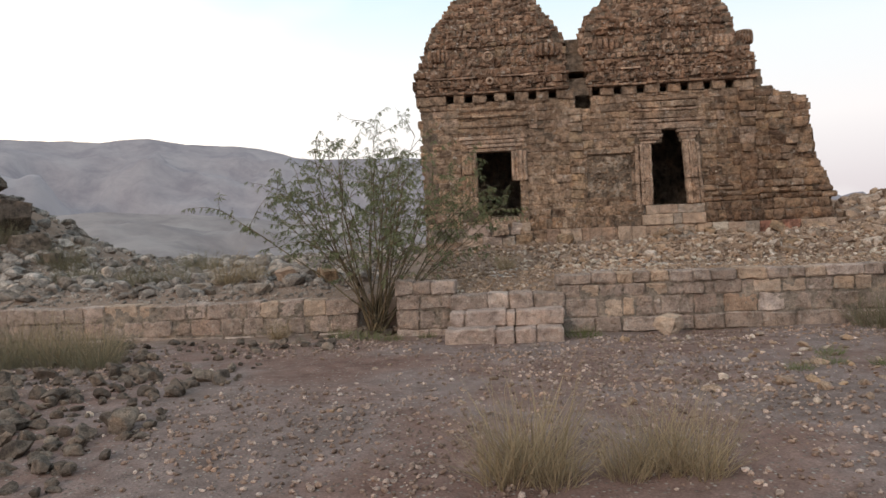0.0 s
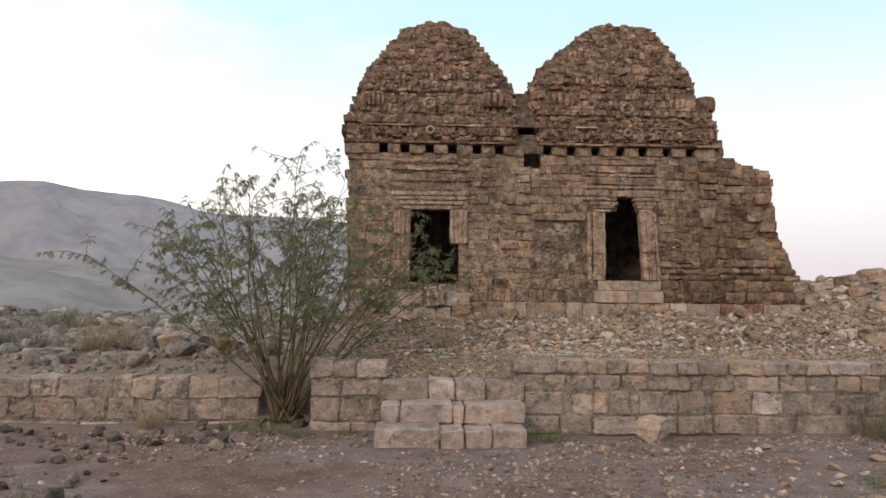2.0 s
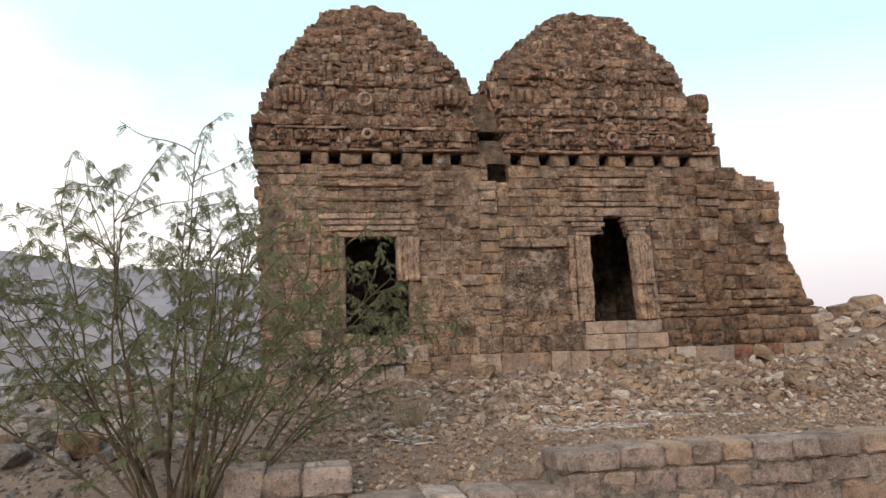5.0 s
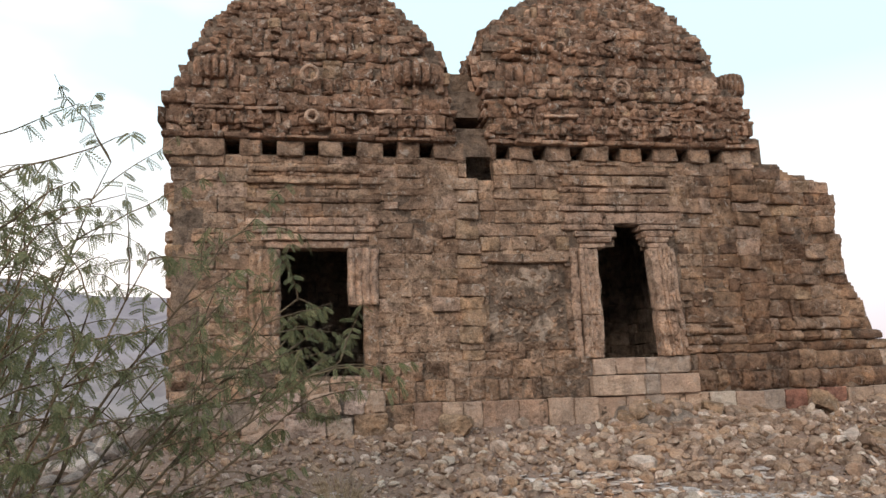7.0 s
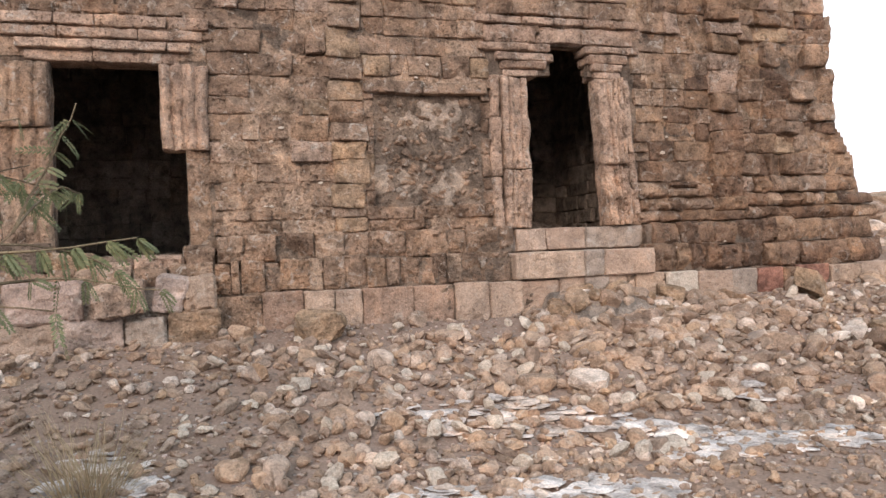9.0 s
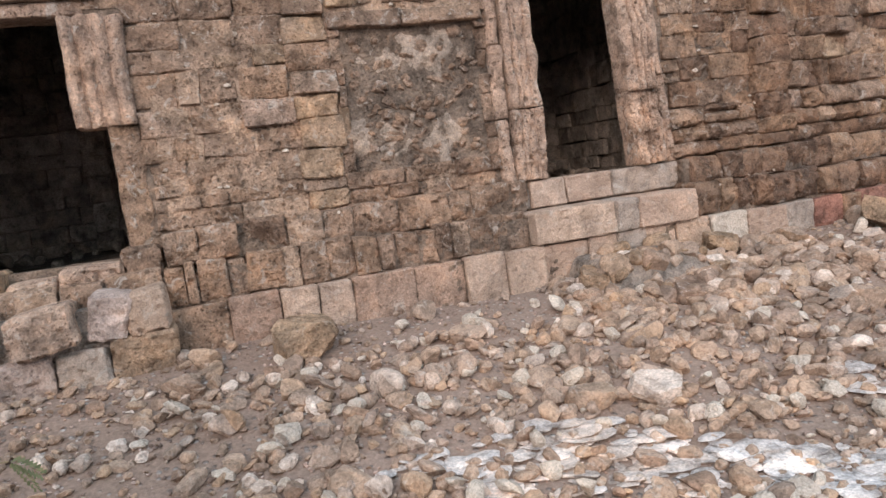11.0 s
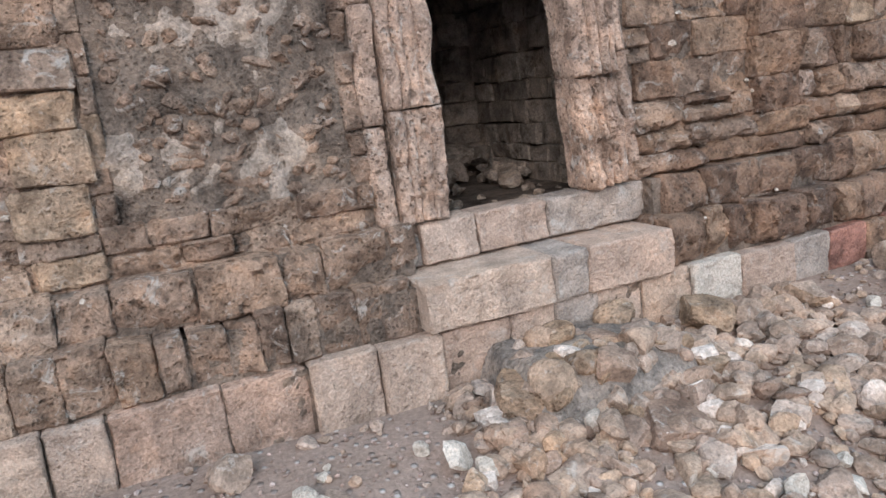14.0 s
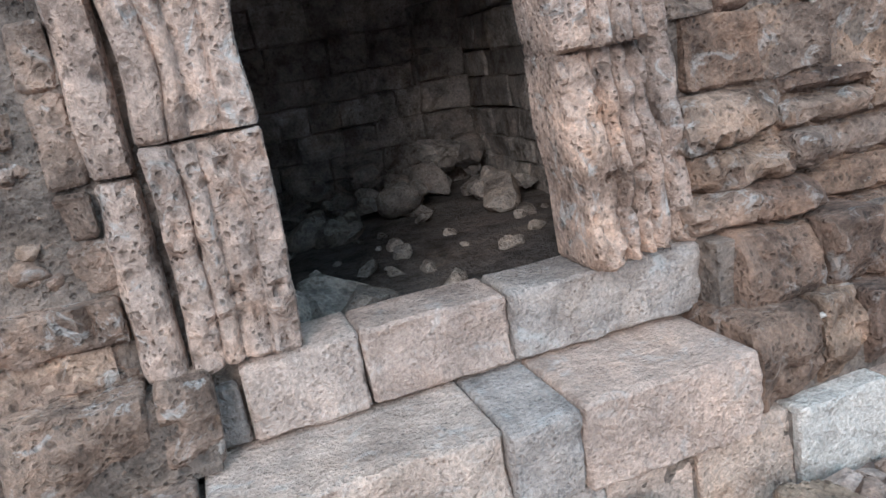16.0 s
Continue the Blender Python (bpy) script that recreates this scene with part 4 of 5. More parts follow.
# ---- cornice and towers ----
def holes_and_cornice():
    """The row of beam holes, the carved frieze over it and the ledges between."""
    holes = BEAMS
    xs = [-1.78]
    for h in holes:
        xs += [h - 0.075, h + 0.075]
    xs.append(4.8)
    for k in range(0, len(xs), 2):
        a, b = xs[k], xs[k + 1]
        if a < 1.38 < b or a < 1.6 < b:
            for p, q in ((a, 1.36), (1.66, b)):
                if q - p > 0.04:
                    wall_stone(p, q, 4.43, 4.61, FY - 0.02, 0, 0.3, rough=0.025)
            continue
        wall_stone(a + 0.006, b - 0.006, 4.43, 4.61 + random.uniform(-0.02, 0.01), FY - 0.03 + random.uniform(-0.02, 0.02), 0, 0.3, rough=0.025)
    for a, b in ((-1.82, 1.28), (1.62, 4.84)):
        for z0, z1, y, lo, hi, miss in ((4.61, 4.66, FY - 0.075, 0.2, 0.5, 0.05), (4.67, 4.75, FY - 0.05, 0.06, 0.16, 0.16), (4.76, 4.90, FY - 0.07, 0.05, 0.13, 0.2), (4.91, 4.96, FY - 0.09, 0.2, 0.5, 0.06), (4.97, 5.1, FY - 0.06, 0.1, 0.26, 0.04)):
            p = fill(a + random.uniform(-0.03, 0.03), b + random.uniform(-0.04, 0.04), lo, hi)
            for c, d in zip(p, p[1:]):
                if random.random() < miss:
                    continue
                wall_stone(c + 0.003, d - 0.003, z0, z1 - 0.002 + random.uniform(-0.012, 0.008), y + random.uniform(-0.03, 0.03), 6, 0.45, rough=0.026)


holes_and_cornice()


def tower(name, prof, yc, label, seed):
    """A curved tower of rough courses. prof: height, left and right edge; it draws in at the front as at its sides."""
    rnd = random.Random(seed)
    zs, ls, rs = [p[0] for p in prof], [p[1] for p in prof], [p[2] for p in prof]
    levels = []
    z = zs[0]
    pile = Pile()
    while z < zs[-1] - 0.02:
        h = min(rnd.uniform(0.08, 0.17), zs[-1] - z)
        l, r = float(np.interp(z + h / 2, zs, ls)), float(np.interp(z + h / 2, zs, rs))
        half = (r - l) / 2
        jut = rnd.choice((0.0, 0.0, 0.02, -0.02, 0.04))
        front = yc - half * 0.97 - jut
        levels.append((z, z + h, l + 0.06, r - 0.06, front + 0.028, yc + half))
        p = fill(l + rnd.uniform(-0.05, 0.05), r + rnd.uniform(-0.05, 0.05), 0.07, 0.13 if rnd.random() < 0.45 else 0.24)
        for a, b in zip(p, p[1:]):
            if rnd.random() < 0.03:
                continue
            # towards the corners the stones stand back, as the edges are worn round
            back = 0.10 * max(0.0, abs((a + b) / 2 - (l + r) / 2) / half - 0.75) * 4 * (1 if z > 5.5 else 0.3)
            v, f = block_data(a + 0.003, b - 0.003, z + 0.003, z + h - 0.003 + rnd.uniform(-0.012, 0.006), front + back + rnd.uniform(-0.03, 0.022), 0.35, rough=0.03, cell=0.035, edge=0.018, turn=rnd.uniform(-0.07, 0.07))
            pile.add(v, f, 3 if rnd.random() < 0.06 else 2 if rnd.random() < 0.04 else 6)
        for side in (-1, 1):
            q = fill(front + 0.1, yc + half, 0.15, 0.34)
            for a, b in zip(q, q[1:]):
                out = (l if side < 0 else r) + side * rnd.uniform(-0.04, 0.06)
                v, f = block_data(a, b - 0.01, z + 0.005, z + h - 0.004, 0, 0.25, rough=0.03)
                v = [(out + y, a + b - x, zz) for x, y, zz in v] if side < 0 else [(out - y, x, zz) for x, y, zz in v]
                pile.add(v, f, 6)
        z += h
    ob = stack(name, levels, MORTAR, label)
    # rounded, worn lumps that stand out of the courses
    for _ in range(330):
        zz = rnd.uniform(5.0, zs[-1] - 0.1)
        if 5.2 < zz < 5.62:
            continue
        l, r = float(np.interp(zz, zs, ls)), float(np.interp(zz, zs, rs))
        vs, fs = rnd.choice(CROWN)
        sz = rnd.uniform(0.08, 0.19)
        pile.add([tuple(q) for q in (vs * sz * np.array((1.2, 0.9, 0.9)) + (rnd.uniform(l + 0.05, r - 0.05), yc - (r - l) / 2 * 0.97 - rnd.uniform(-0.03, 0.03), zz))], [tuple(int(i) for i in q) for q in fs], 6)
    # rough crown stones on top
    zt, l, r = zs[-1], ls[-1], rs[-1]
    for _ in range(44):
        vs, fs = rnd.choice(CROWN)
        sz = rnd.uniform(0.12, 0.3)
        x, y = rnd.uniform(l, r), rnd.uniform(yc - (r - l) / 2, yc + 0.2)
        pile.add([tuple(q) for q in (vs * sz + (x, y, zt + rnd.uniform(-0.05, 0.05)))], [tuple(int(i) for i in q) for q in fs], 6)
    st = under(part("tower_stonework", pile.mesh("tower_stonework", MATS, True), None, ob), ob)
    tagged(st, "rough weathered tower stones in uneven courses", kind="stuff")
    return ob


CROWN = rock_shapes(6, 41, 2)
left_tower = tower("tower", [(4.72, -1.80, 1.24), (5.1, -1.74, 1.22), (5.3, -1.66, 1.22), (5.66, -1.57, 1.19), (5.9, -1.48, 1.08), (6.19, -1.33, 0.94), (6.39, -1.2, 0.80), (6.7, -1.0, 0.62), (6.96, -0.8, 0.44), (7.15, -0.55, 0.16), (7.22, -0.40, 0.05)], 16.35, "curved stone tower over the window shrine", 5)
right_tower = tower("tower", [(4.72, 1.66, 4.80), (5.1, 1.64, 4.80), (5.28, 1.60, 4.72), (5.32, 1.60, 4.54), (5.6, 1.55, 4.50), (5.88, 1.60, 4.45), (6.13, 1.76, 4.38), (6.36, 1.98, 4.28), (6.65, 2.30, 4.17), (6.9, 2.56, 4.08), (7.06, 2.7, 3.98), (7.18, 3.0, 3.8)], 16.35, "curved stone tower over the doorway shrine", 9)


def ribbed_stone(parent, x, y, z, r, h):
    """A ribbed cushion stone at a tower's corner."""
    n, rows = 72, 9
    verts, faces = [], []
    for j in range(rows):
        a = math.pi * (j / (rows - 1) - 0.5)
        for i in range(n):
            t = 6.28318 * i / n
            rr = r * (0.72 + 0.28 * math.cos(a) ** 0.7) * (1 - 0.24 * (1 - abs(math.sin(t * 9)) ** 0.7)) * (1 + 0.06 * noise.noise(Vector((math.cos(t) * 2, math.sin(t) * 2, z + j))))
            verts.append((x + rr * math.cos(t), y + rr * math.sin(t), z + h / 2 * math.sin(a)))
    for j in range(rows - 1):
        for i in range(n):
            k = (i + 1) % n
            faces.append((j * n + i, j * n + k, (j + 1) * n + k, (j + 1) * n + i))
    faces += [tuple(range(n))[::-1], tuple((rows - 1) * n + i for i in range(n))]
    me = bpy.data.meshes.new("ribbed_stone")
    me.from_pydata(verts, [], faces)
    me.materials.append(TOWERSTONE)
    under(part("ribbed_stone", me, None, parent, "ribbed cushion-shaped corner stone"), parent)


def carved_ring(parent, x, y, z, r):
    bm = bmesh.new()
    n, m = 24, 8
    rings = [[bm.verts.new((x + (r + 0.022 * math.cos(6.283 * j / m)) * math.cos(6.283 * i / n), y + 0.03 * math.sin(6.283 * j / m), z + (r + 0.022 * math.cos(6.283 * j / m)) * math.sin(6.283 * i / n))) for j in range(m)] for i in range(n)]
    for i in range(n):
        for j in range(m):
            bm.faces.new((rings[i][j], rings[(i + 1) % n][j], rings[(i + 1) % n][(j + 1) % m], rings[i][(j + 1) % m]))
    under(part("carved_ring", bm, CARVED, parent, "round carved stone medallion"), parent)


def carved_scroll(parent, x, y, z, w, up):
    """A worn pair of scrolls on a stalk, as on the frieze over the beam holes."""
    bm = bmesh.new()
    m, n = 6, 11
    for sd in (-1, 1):
        rings = []
        for i in range(n):
            t = math.pi * (-0.15 + 1.25 * i / (n - 1))
            cx, cz = x + sd * w * (0.5 - 0.42 * math.cos(t)), z + up * w * 0.42 * math.sin(t)
            r = w * 0.15 * (1 - 0.4 * i / n)
            out = Vector((-sd * math.cos(t), 0, up * math.sin(t)))
            rings.append([bm.verts.new(Vector((cx, y, cz)) + out * r * math.cos(6.283 * k / m) + Vector((0, r * 1.3 * math.sin(6.283 * k / m), 0))) for k in range(m)])
        for a, b in zip(rings, rings[1:]):
            for k in range(m):
                bm.faces.new((a[k], a[(k + 1) % m], b[(k + 1) % m], b[k]))
        bm.faces.new(rings[0])
        bm.faces.new(rings[-1][::-1])
    under(part("carved_scroll", bm, TOWERSTONE, parent), parent)


ribbed_stone(left_tower, -1.28, 15.12, 5.42, 0.28, 0.26)
ribbed_stone(left_tower, 0.86, 15.16, 5.42, 0.38, 0.26)
ribbed_stone(right_tower, 2.02, 15.16, 5.42, 0.40, 0.26)
ribbed_stone(right_tower, 4.22, 15.14, 5.38, 0.34, 0.24)
ribbed_stone(right_tower, 4.68, 15.0, 5.42, 0.18, 0.27)
carved_ring(right_tower, 3.2, 14.78, 5.27, 0.09)
carved_ring(right_tower, 3.2, 14.76, 4.83, 0.06)
carved_ring(left_tower, -0.28, 14.76, 4.83, 0.06)
carved_ring(left_tower, -0.30, 14.80, 5.32, 0.085)
scroll = random.Random(61)
for tw, xs in ((left_tower, (-1.45, -1.12, -0.78, 0.12, 0.46, 0.82)), (right_tower, (1.86, 2.22, 2.6, 2.9, 3.56, 3.9, 4.28, 4.6))):
    for x in xs:
        carved_scroll(tw, x + scroll.uniform(-0.03, 0.03), 14.775, 4.83 + scroll.uniform(-0.015, 0.02), scroll.uniform(0.08, 0.11), scroll.choice((-1, 1)))
for x in (2.72, 3.0, 3.62):
    carved_scroll(right_tower, x, 14.78, 5.3, 0.11, 1)
for x in (-0.62, 0.06, 0.36):
    carved_scroll(left_tower, x, 14.8, 5.22, 0.11, 1)

# the saddle between the towers
stack("saddle_wall", [(4.76, 4.83, 1.1, 1.8, 15.02, 17.8), (4.83, 4.99, 1.1, 1.8, 16.0, 17.8), (4.99, 5.3, 1.1, 1.8, 15.1, 17.8), (5.3, 5.62, 1.1, 1.8, 15.35, 17.8), (5.62, 5.84, 1.0, 1.9, 15.9, 17.8)], MORTAR, "rough wall filling the gap between towers")

def flanks():
    """Courses on the two side faces."""
    z = 1.3
    while z < 4.65:
        h = random.uniform(0.13, 0.2)
        for side in (-1, 1):
            out = -1.70 if side < 0 else right_edge(z + h) + 0.02 if z + h < 4.3 else 5.0
            ys = fill(15.0, 19.3 if side < 0 else 18.4, 0.2, 0.4)
            for a, b in zip(ys, ys[1:]):
                v, f = block_data(a + 0.003, b - 0.003, z + 0.003, z + h - 0.003, 0, 0.2, rough=0.022, cell=0.07)
                o = out + random.uniform(-0.02, 0.02)
                masonry.add([(o + y, a + b - x, zz) for x, y, zz in v] if side < 0 else [(o - y, x, zz) for x, y, zz in v], f, 1 if side > 0 else 0)
        z += h


flanks()


def joint_chips():
    """Small white stones pressed into the joints."""
    rnd = random.Random(91)
    shapes = rock_shapes(5, 92, 1)
    for _ in range(110):
        x, z = rnd.uniform(0.3, 4.6), rnd.uniform(1.9, 3.6)
        if any(a - 0.05 < x < b + 0.05 and c - 0.05 < z < d + 0.05 for a, b, c, d in VOIDS) or 2.45 < x < 3.82:
            continue
        vs, fs = rnd.choice(shapes)
        y = 14.70 if z < 2.05 else 14.79 if z < 2.25 else FY
        masonry.add([tuple(q) for q in (vs * rnd.uniform(0.02, 0.05) + (x, y - 0.002, z))], [tuple(int(i) for i in q) for q in fs], 10)


joint_chips()

face_ob = under(part("masonry", masonry.mesh("masonry", MATS, True), None, body), body)
tagged(face_ob, "coursed brown weathered stone blocks", kind="stuff")


# ---- inside the shrines ----
def inner_wall():
    pile = Pile()
    for x0, x1 in ((-1.15, 1.05), (1.95, 4.25)):
        z = 2.06
        while z < 4.35:
            h = random.uniform(0.12, 0.2)
            xs = fill(x0, x1, 0.16, 0.36)
            for a, b in zip(xs, xs[1:]):
                pile.add(*block_data(a + 0.002, b - 0.002, z, z + h - 0.003, 17.34 + random.uniform(-0.012, 0.012), 0.1, rough=0.014))
            ys = fill(15.4, 17.34, 0.16, 0.36)
            for a, b in zip(ys, ys[1:]):
                v, f = block_data(a + 0.002, b - 0.002, z, z + h - 0.003, 0, 0.1, rough=0.014)
                out = x1 - 0.09 + random.uniform(-0.015, 0.015)
                pile.add([(out + y, a + b - x, zz) for x, y, zz in v], f)
            z += h
    for a, b, y in ((3.9, 4.16, 17.26), (-0.2, 0.0, 17.26)):
        z = 2.06
        while z < 4.2:
            h = random.uniform(0.14, 0.26)
            pile.add(*block_data(a, b, z, z + h - 0.01, y + random.uniform(-0.02, 0.02), 0.1, rough=0.025))
            z += h
    ob = under(part("inner_masonry", pile.mesh("inner_masonry", [INNER]), None, body), body)
    tagged(ob, "dark inner wall of squared blocks", kind="stuff")


inner_wall()


# ---- loose stones ----
SHAPES = rock_shapes(14, 3)
SMALL = rock_shapes(10, 4, 1)


class Scatter:
    def __init__(self):
        self.v, self.f, self.n = [], [], 0

    def add(self, x, y, z, size, shapes, sink=0.25, lean=0.5):
        vs, fs = random.choice(shapes)
        m = np.array(Euler((random.uniform(-lean, lean), random.uniform(-lean, lean), random.uniform(0, 6.28))).to_matrix())
        w = vs @ m.T * size
        low = w[:, 2].min()
        w = w + (x, y, z - low - sink * size)
        self.v.append(w)
        self.f.append(fs + self.n)
        self.n += len(vs)

    def done(self, name, label, category, mat=RUBBLE):
        v, f = np.concatenate(self.v), np.concatenate(self.f)
        me = bpy.data.meshes.new(name)
        me.from_pydata(v.tolist(), [], f.tolist())
        me.materials.append(mat)
        tagged(new(name, me), label, category, kind="stuff")


def strew(sc, count, x0, x1, y0, y1, lo, hi, power=2.0, shapes=SMALL, keep=None, sink=0.25, lean=0.5):
    for _ in range(count):
        x, y = random.uniform(x0, x1), random.uniform(y0, y1)
        if keep and not keep(x, y):
            continue
        s = lo + (hi - lo) * random.random() ** power
        sc.add(x, y, ground_height(x, y), s, shapes, sink, lean)


def off_steps(x, y):
    if 9.3 < y < 10.6 and -0.95 < x < 0.75:
        return False
    a, b = wall_line(x)
    return not (a - 0.45 < y < b + 0.05)


def before_temple(x, y):
    return off_steps(x, y) and not (y > 14.62 and -1.7 < x < 6.2)


def crust(x, y):
    return noise.noise(Vector((x * 0.9, y * 1.6, 11))) > 0.05


def foot_strip(x, y):
    if y < 13.25 and -0.3 < x < 3.4 and crust(x, y) and random.random() < 0.45:
        return False
    return before_temple(x, y) and not (y > 14.12 and 0.6 < x < 2.5 and random.random() < 0.75)


sc = Scatter()
strew(sc, 5600, -1.6, 7.5, 12.2, 14.62, 0.022, 0.10, 1.8, SHAPES, foot_strip, 0.12)
strew(sc, 6500, -2.0, 7.0, 10.6, 12.6, 0.02, 0.085, 1.8, SMALL, before_temple, 0.15)
strew(sc, 180, 0.4, 7.5, 12.4, 14.55, 0.09, 0.17, 1.8, SHAPES, foot_strip, 0.14)
strew(sc, 450, 0.7, 5.5, 12.9, 14.2, 0.05, 0.13, 1.4, SHAPES, foot_strip, 0.08, 0.9)
strew(sc, 420, 2.5, 4.4, 13.8, 14.6, 0.05, 0.16, 1.4, SHAPES, before_temple, 0.1)
sc.done("rubble", "brown and white broken stone rubble before the temple", "rubble")


sc = Scatter()
strew(sc, 330, 0.2, 6.5, 12.4, 14.4, 0.03, 0.12, 1.8, SHAPES, before_temple, 0.05, 0.8)
sc.done("white_stones", "white broken limestone pieces among the rubble", "stones", WHITESTONE)
sc = Scatter()
FLAT = [(v * np.array((1.25, 1.25, 0.22)), f) for v, f in SHAPES]
strew(sc, 1900, -0.3, 3.4, 11.9, 13.25, 0.04, 0.15, 1.6, FLAT, crust, 0.02, 0.10)
sc.done("limestone_flakes", "flat white weathered limestone flakes in the ground", "stones", PALEGROUND)
def gravel(x, y):
    return off_steps(x, y) and noise.noise(Vector((x * 0.45, y * 0.45, 21))) + 0.25 * noise.noise(Vector((x * 1.7, y * 1.7, 4))) + 0.05 * x > random.uniform(-0.45, 0.25)


sc = Scatter()
strew(sc, 9000, -1.6, 6.5, 12.0, 14.6, 0.008, 0.028, 1.5, SMALL, before_temple, 0.1)
strew(sc, 34000, -6.0, 7.5, 1.8, 10.2, 0.012, 0.065, 2.1, SMALL, gravel, 0.14)
sc.done("gravel", "fine brown gravel scattered over bare earth", "gravel", PEBBLE)
sc = Scatter()
strew(sc, 250, 1.0, 7.0, 5.5, 10.1, 0.04, 0.1, 2.0, SHAPES, off_steps, 0.2)
strew(sc, 70, -4.5, 4.0, 5.5, 10.5, 0.05, 0.13, 2.0, SHAPES, off_steps)
sc.done("loose_stones", "scattered pale pebbles and stones on bare earth", "stones")
def shared_rocks(mat, seed):
    out = []
    for vs, fs in rock_shapes(10, seed, 3):
        me = bpy.data.meshes.new("stone")
        v = vs.copy()
        v[:, 2] -= v[:, 2].min()
        me.from_pydata(v.tolist(), [], fs.tolist())
        me.materials.append(mat)
        soften(me, 32)
        out.append(me)
    return out


def lay_stones(meshes, count, x0, x1, y0, y1, lo, hi, label, group, keep):
    for _ in range(count):
        x, y = random.uniform(x0, x1), random.uniform(y0, y1)
        if not keep(x, y):
            continue
        sz = lo + (hi - lo) * random.random() ** 1.7
        ob = new("stone", random.choice(meshes))
        ob.matrix_basis = Matrix.Translation((x, y, ground_height(x, y) - 0.14 * sz)) @ Euler((random.uniform(-0.3, 0.3), random.uniform(-0.3, 0.3), random.uniform(0, 6.28))).to_matrix().to_4x4() @ Matrix.Scale(sz, 4)
        tagged(ob, label, "stone", group)


DARKSET, BUFFSET = shared_rocks(DARKROCK, 71), shared_rocks(RUBBLE, 72)
lay_stones(DARKSET, 110, -5.6, -2.9, 4.3, 7.8, 0.10, 0.28, "dark brown field stone lying in a heap", "field stones", off_steps)
sc = Scatter()
strew(sc, 260, -5.8, -2.8, 4.2, 8.2, 0.05, 0.17, 1.5, SHAPES, off_steps, 0.15)
strew(sc, 160, -8.5, -2.4, 8.6, 10.4, 0.05, 0.2, 1.8, SHAPES, off_steps, 0.15)
sc.done("field_stones", "dark brown small field stones on bare earth", "stones", DARKROCK)
lay_stones(DARKSET, 22, -4.5, -1.9, 9.2, 10.6, 0.06, 0.22, "dark brown stone before the terrace wall", "stones along the wall", off_steps)
lay_stones(DARKSET, 14, -2.3, -1.68, 10.6, 11.1, 0.1, 0.22, "dark stone in the gap below the bush", "stones in the gap", lambda x, y: True)
lay_stones(BUFFSET, 105, 0.4, 7.5, 12.6, 14.55, 0.09, 0.24, "buff rubble stone before the temple", "rubble stones", foot_strip)
lay_stones(BUFFSET, 50, 3.6, 8.0, 13.0, 14.6, 0.14, 0.28, "large buff rubble stone beside the temple", "large rubble stones", before_temple)
lay_stones(BUFFSET, 25, 1.0, 7.0, 5.5, 10.0, 0.07, 0.16, "pale stone lying on bare earth", "scattered stones", off_steps)
sc = Scatter()
strew(sc, 2000, -15, -2.0, 13.5, 26.0, 0.08, 0.5, 2.2, SHAPES)
strew(sc, 900, -12, -2.3, 11.6, 16.5, 0.10, 0.42, 2.0, SHAPES, None, 0.2)
strew(sc, 6500, -11, -1.8, 11.3, 16.0, 0.02, 0.13, 2.4, SMALL)
sc.done("boulder_field", "grey rocks strewn behind the terrace", "rocks", GREYROCK)
sc = Scatter()
strew(sc, 1700, 6.2, 13.5, 10.7, 21.0, 0.06, 0.4, 2.2, SHAPES)
sc.done("rubble_slope", "brown rock rubble on the rise beside the temple", "rubble")
INNERSET = shared_rocks(INNER, 73)


def shrine_stones(count, x0, x1, y0, y1, lo, hi, heap):
    for _ in range(count):
        x, y = random.uniform(x0, x1), random.uniform(y0, y1)
        sz = lo + (hi - lo) * random.random() ** 1.5
        lift = heap * smooth(16.2, 17.1, y) * random.random()
        ob = new("fallen_stone", random.choice(INNERSET))
        ob.matrix_basis = Matrix.Translation((x, y, 2.07 + lift)) @ Euler((random.uniform(-0.4, 0.4), random.uniform(-0.4, 0.4), random.uniform(0, 6.28))).to_matrix().to_4x4() @ Matrix.Scale(sz, 4)
        tagged(ob, "pale fallen stone on the dark shrine floor", "stone", "fallen stones in the shrine")


shrine_stones(95, 2.1, 4.1, 16.35, 17.2, 0.10, 0.26, 0.16)
shrine_stones(45, 2.1, 4.1, 15.35, 16.4, 0.04, 0.12, 0.0)
shrine_stones(6, 2.7, 3.1, 15.2, 15.6, 0.12, 0.30, 0.0)
shrine_stones(18, -0.9, 0.8, 16.0, 17.2, 0.08, 0.18, 0.05)


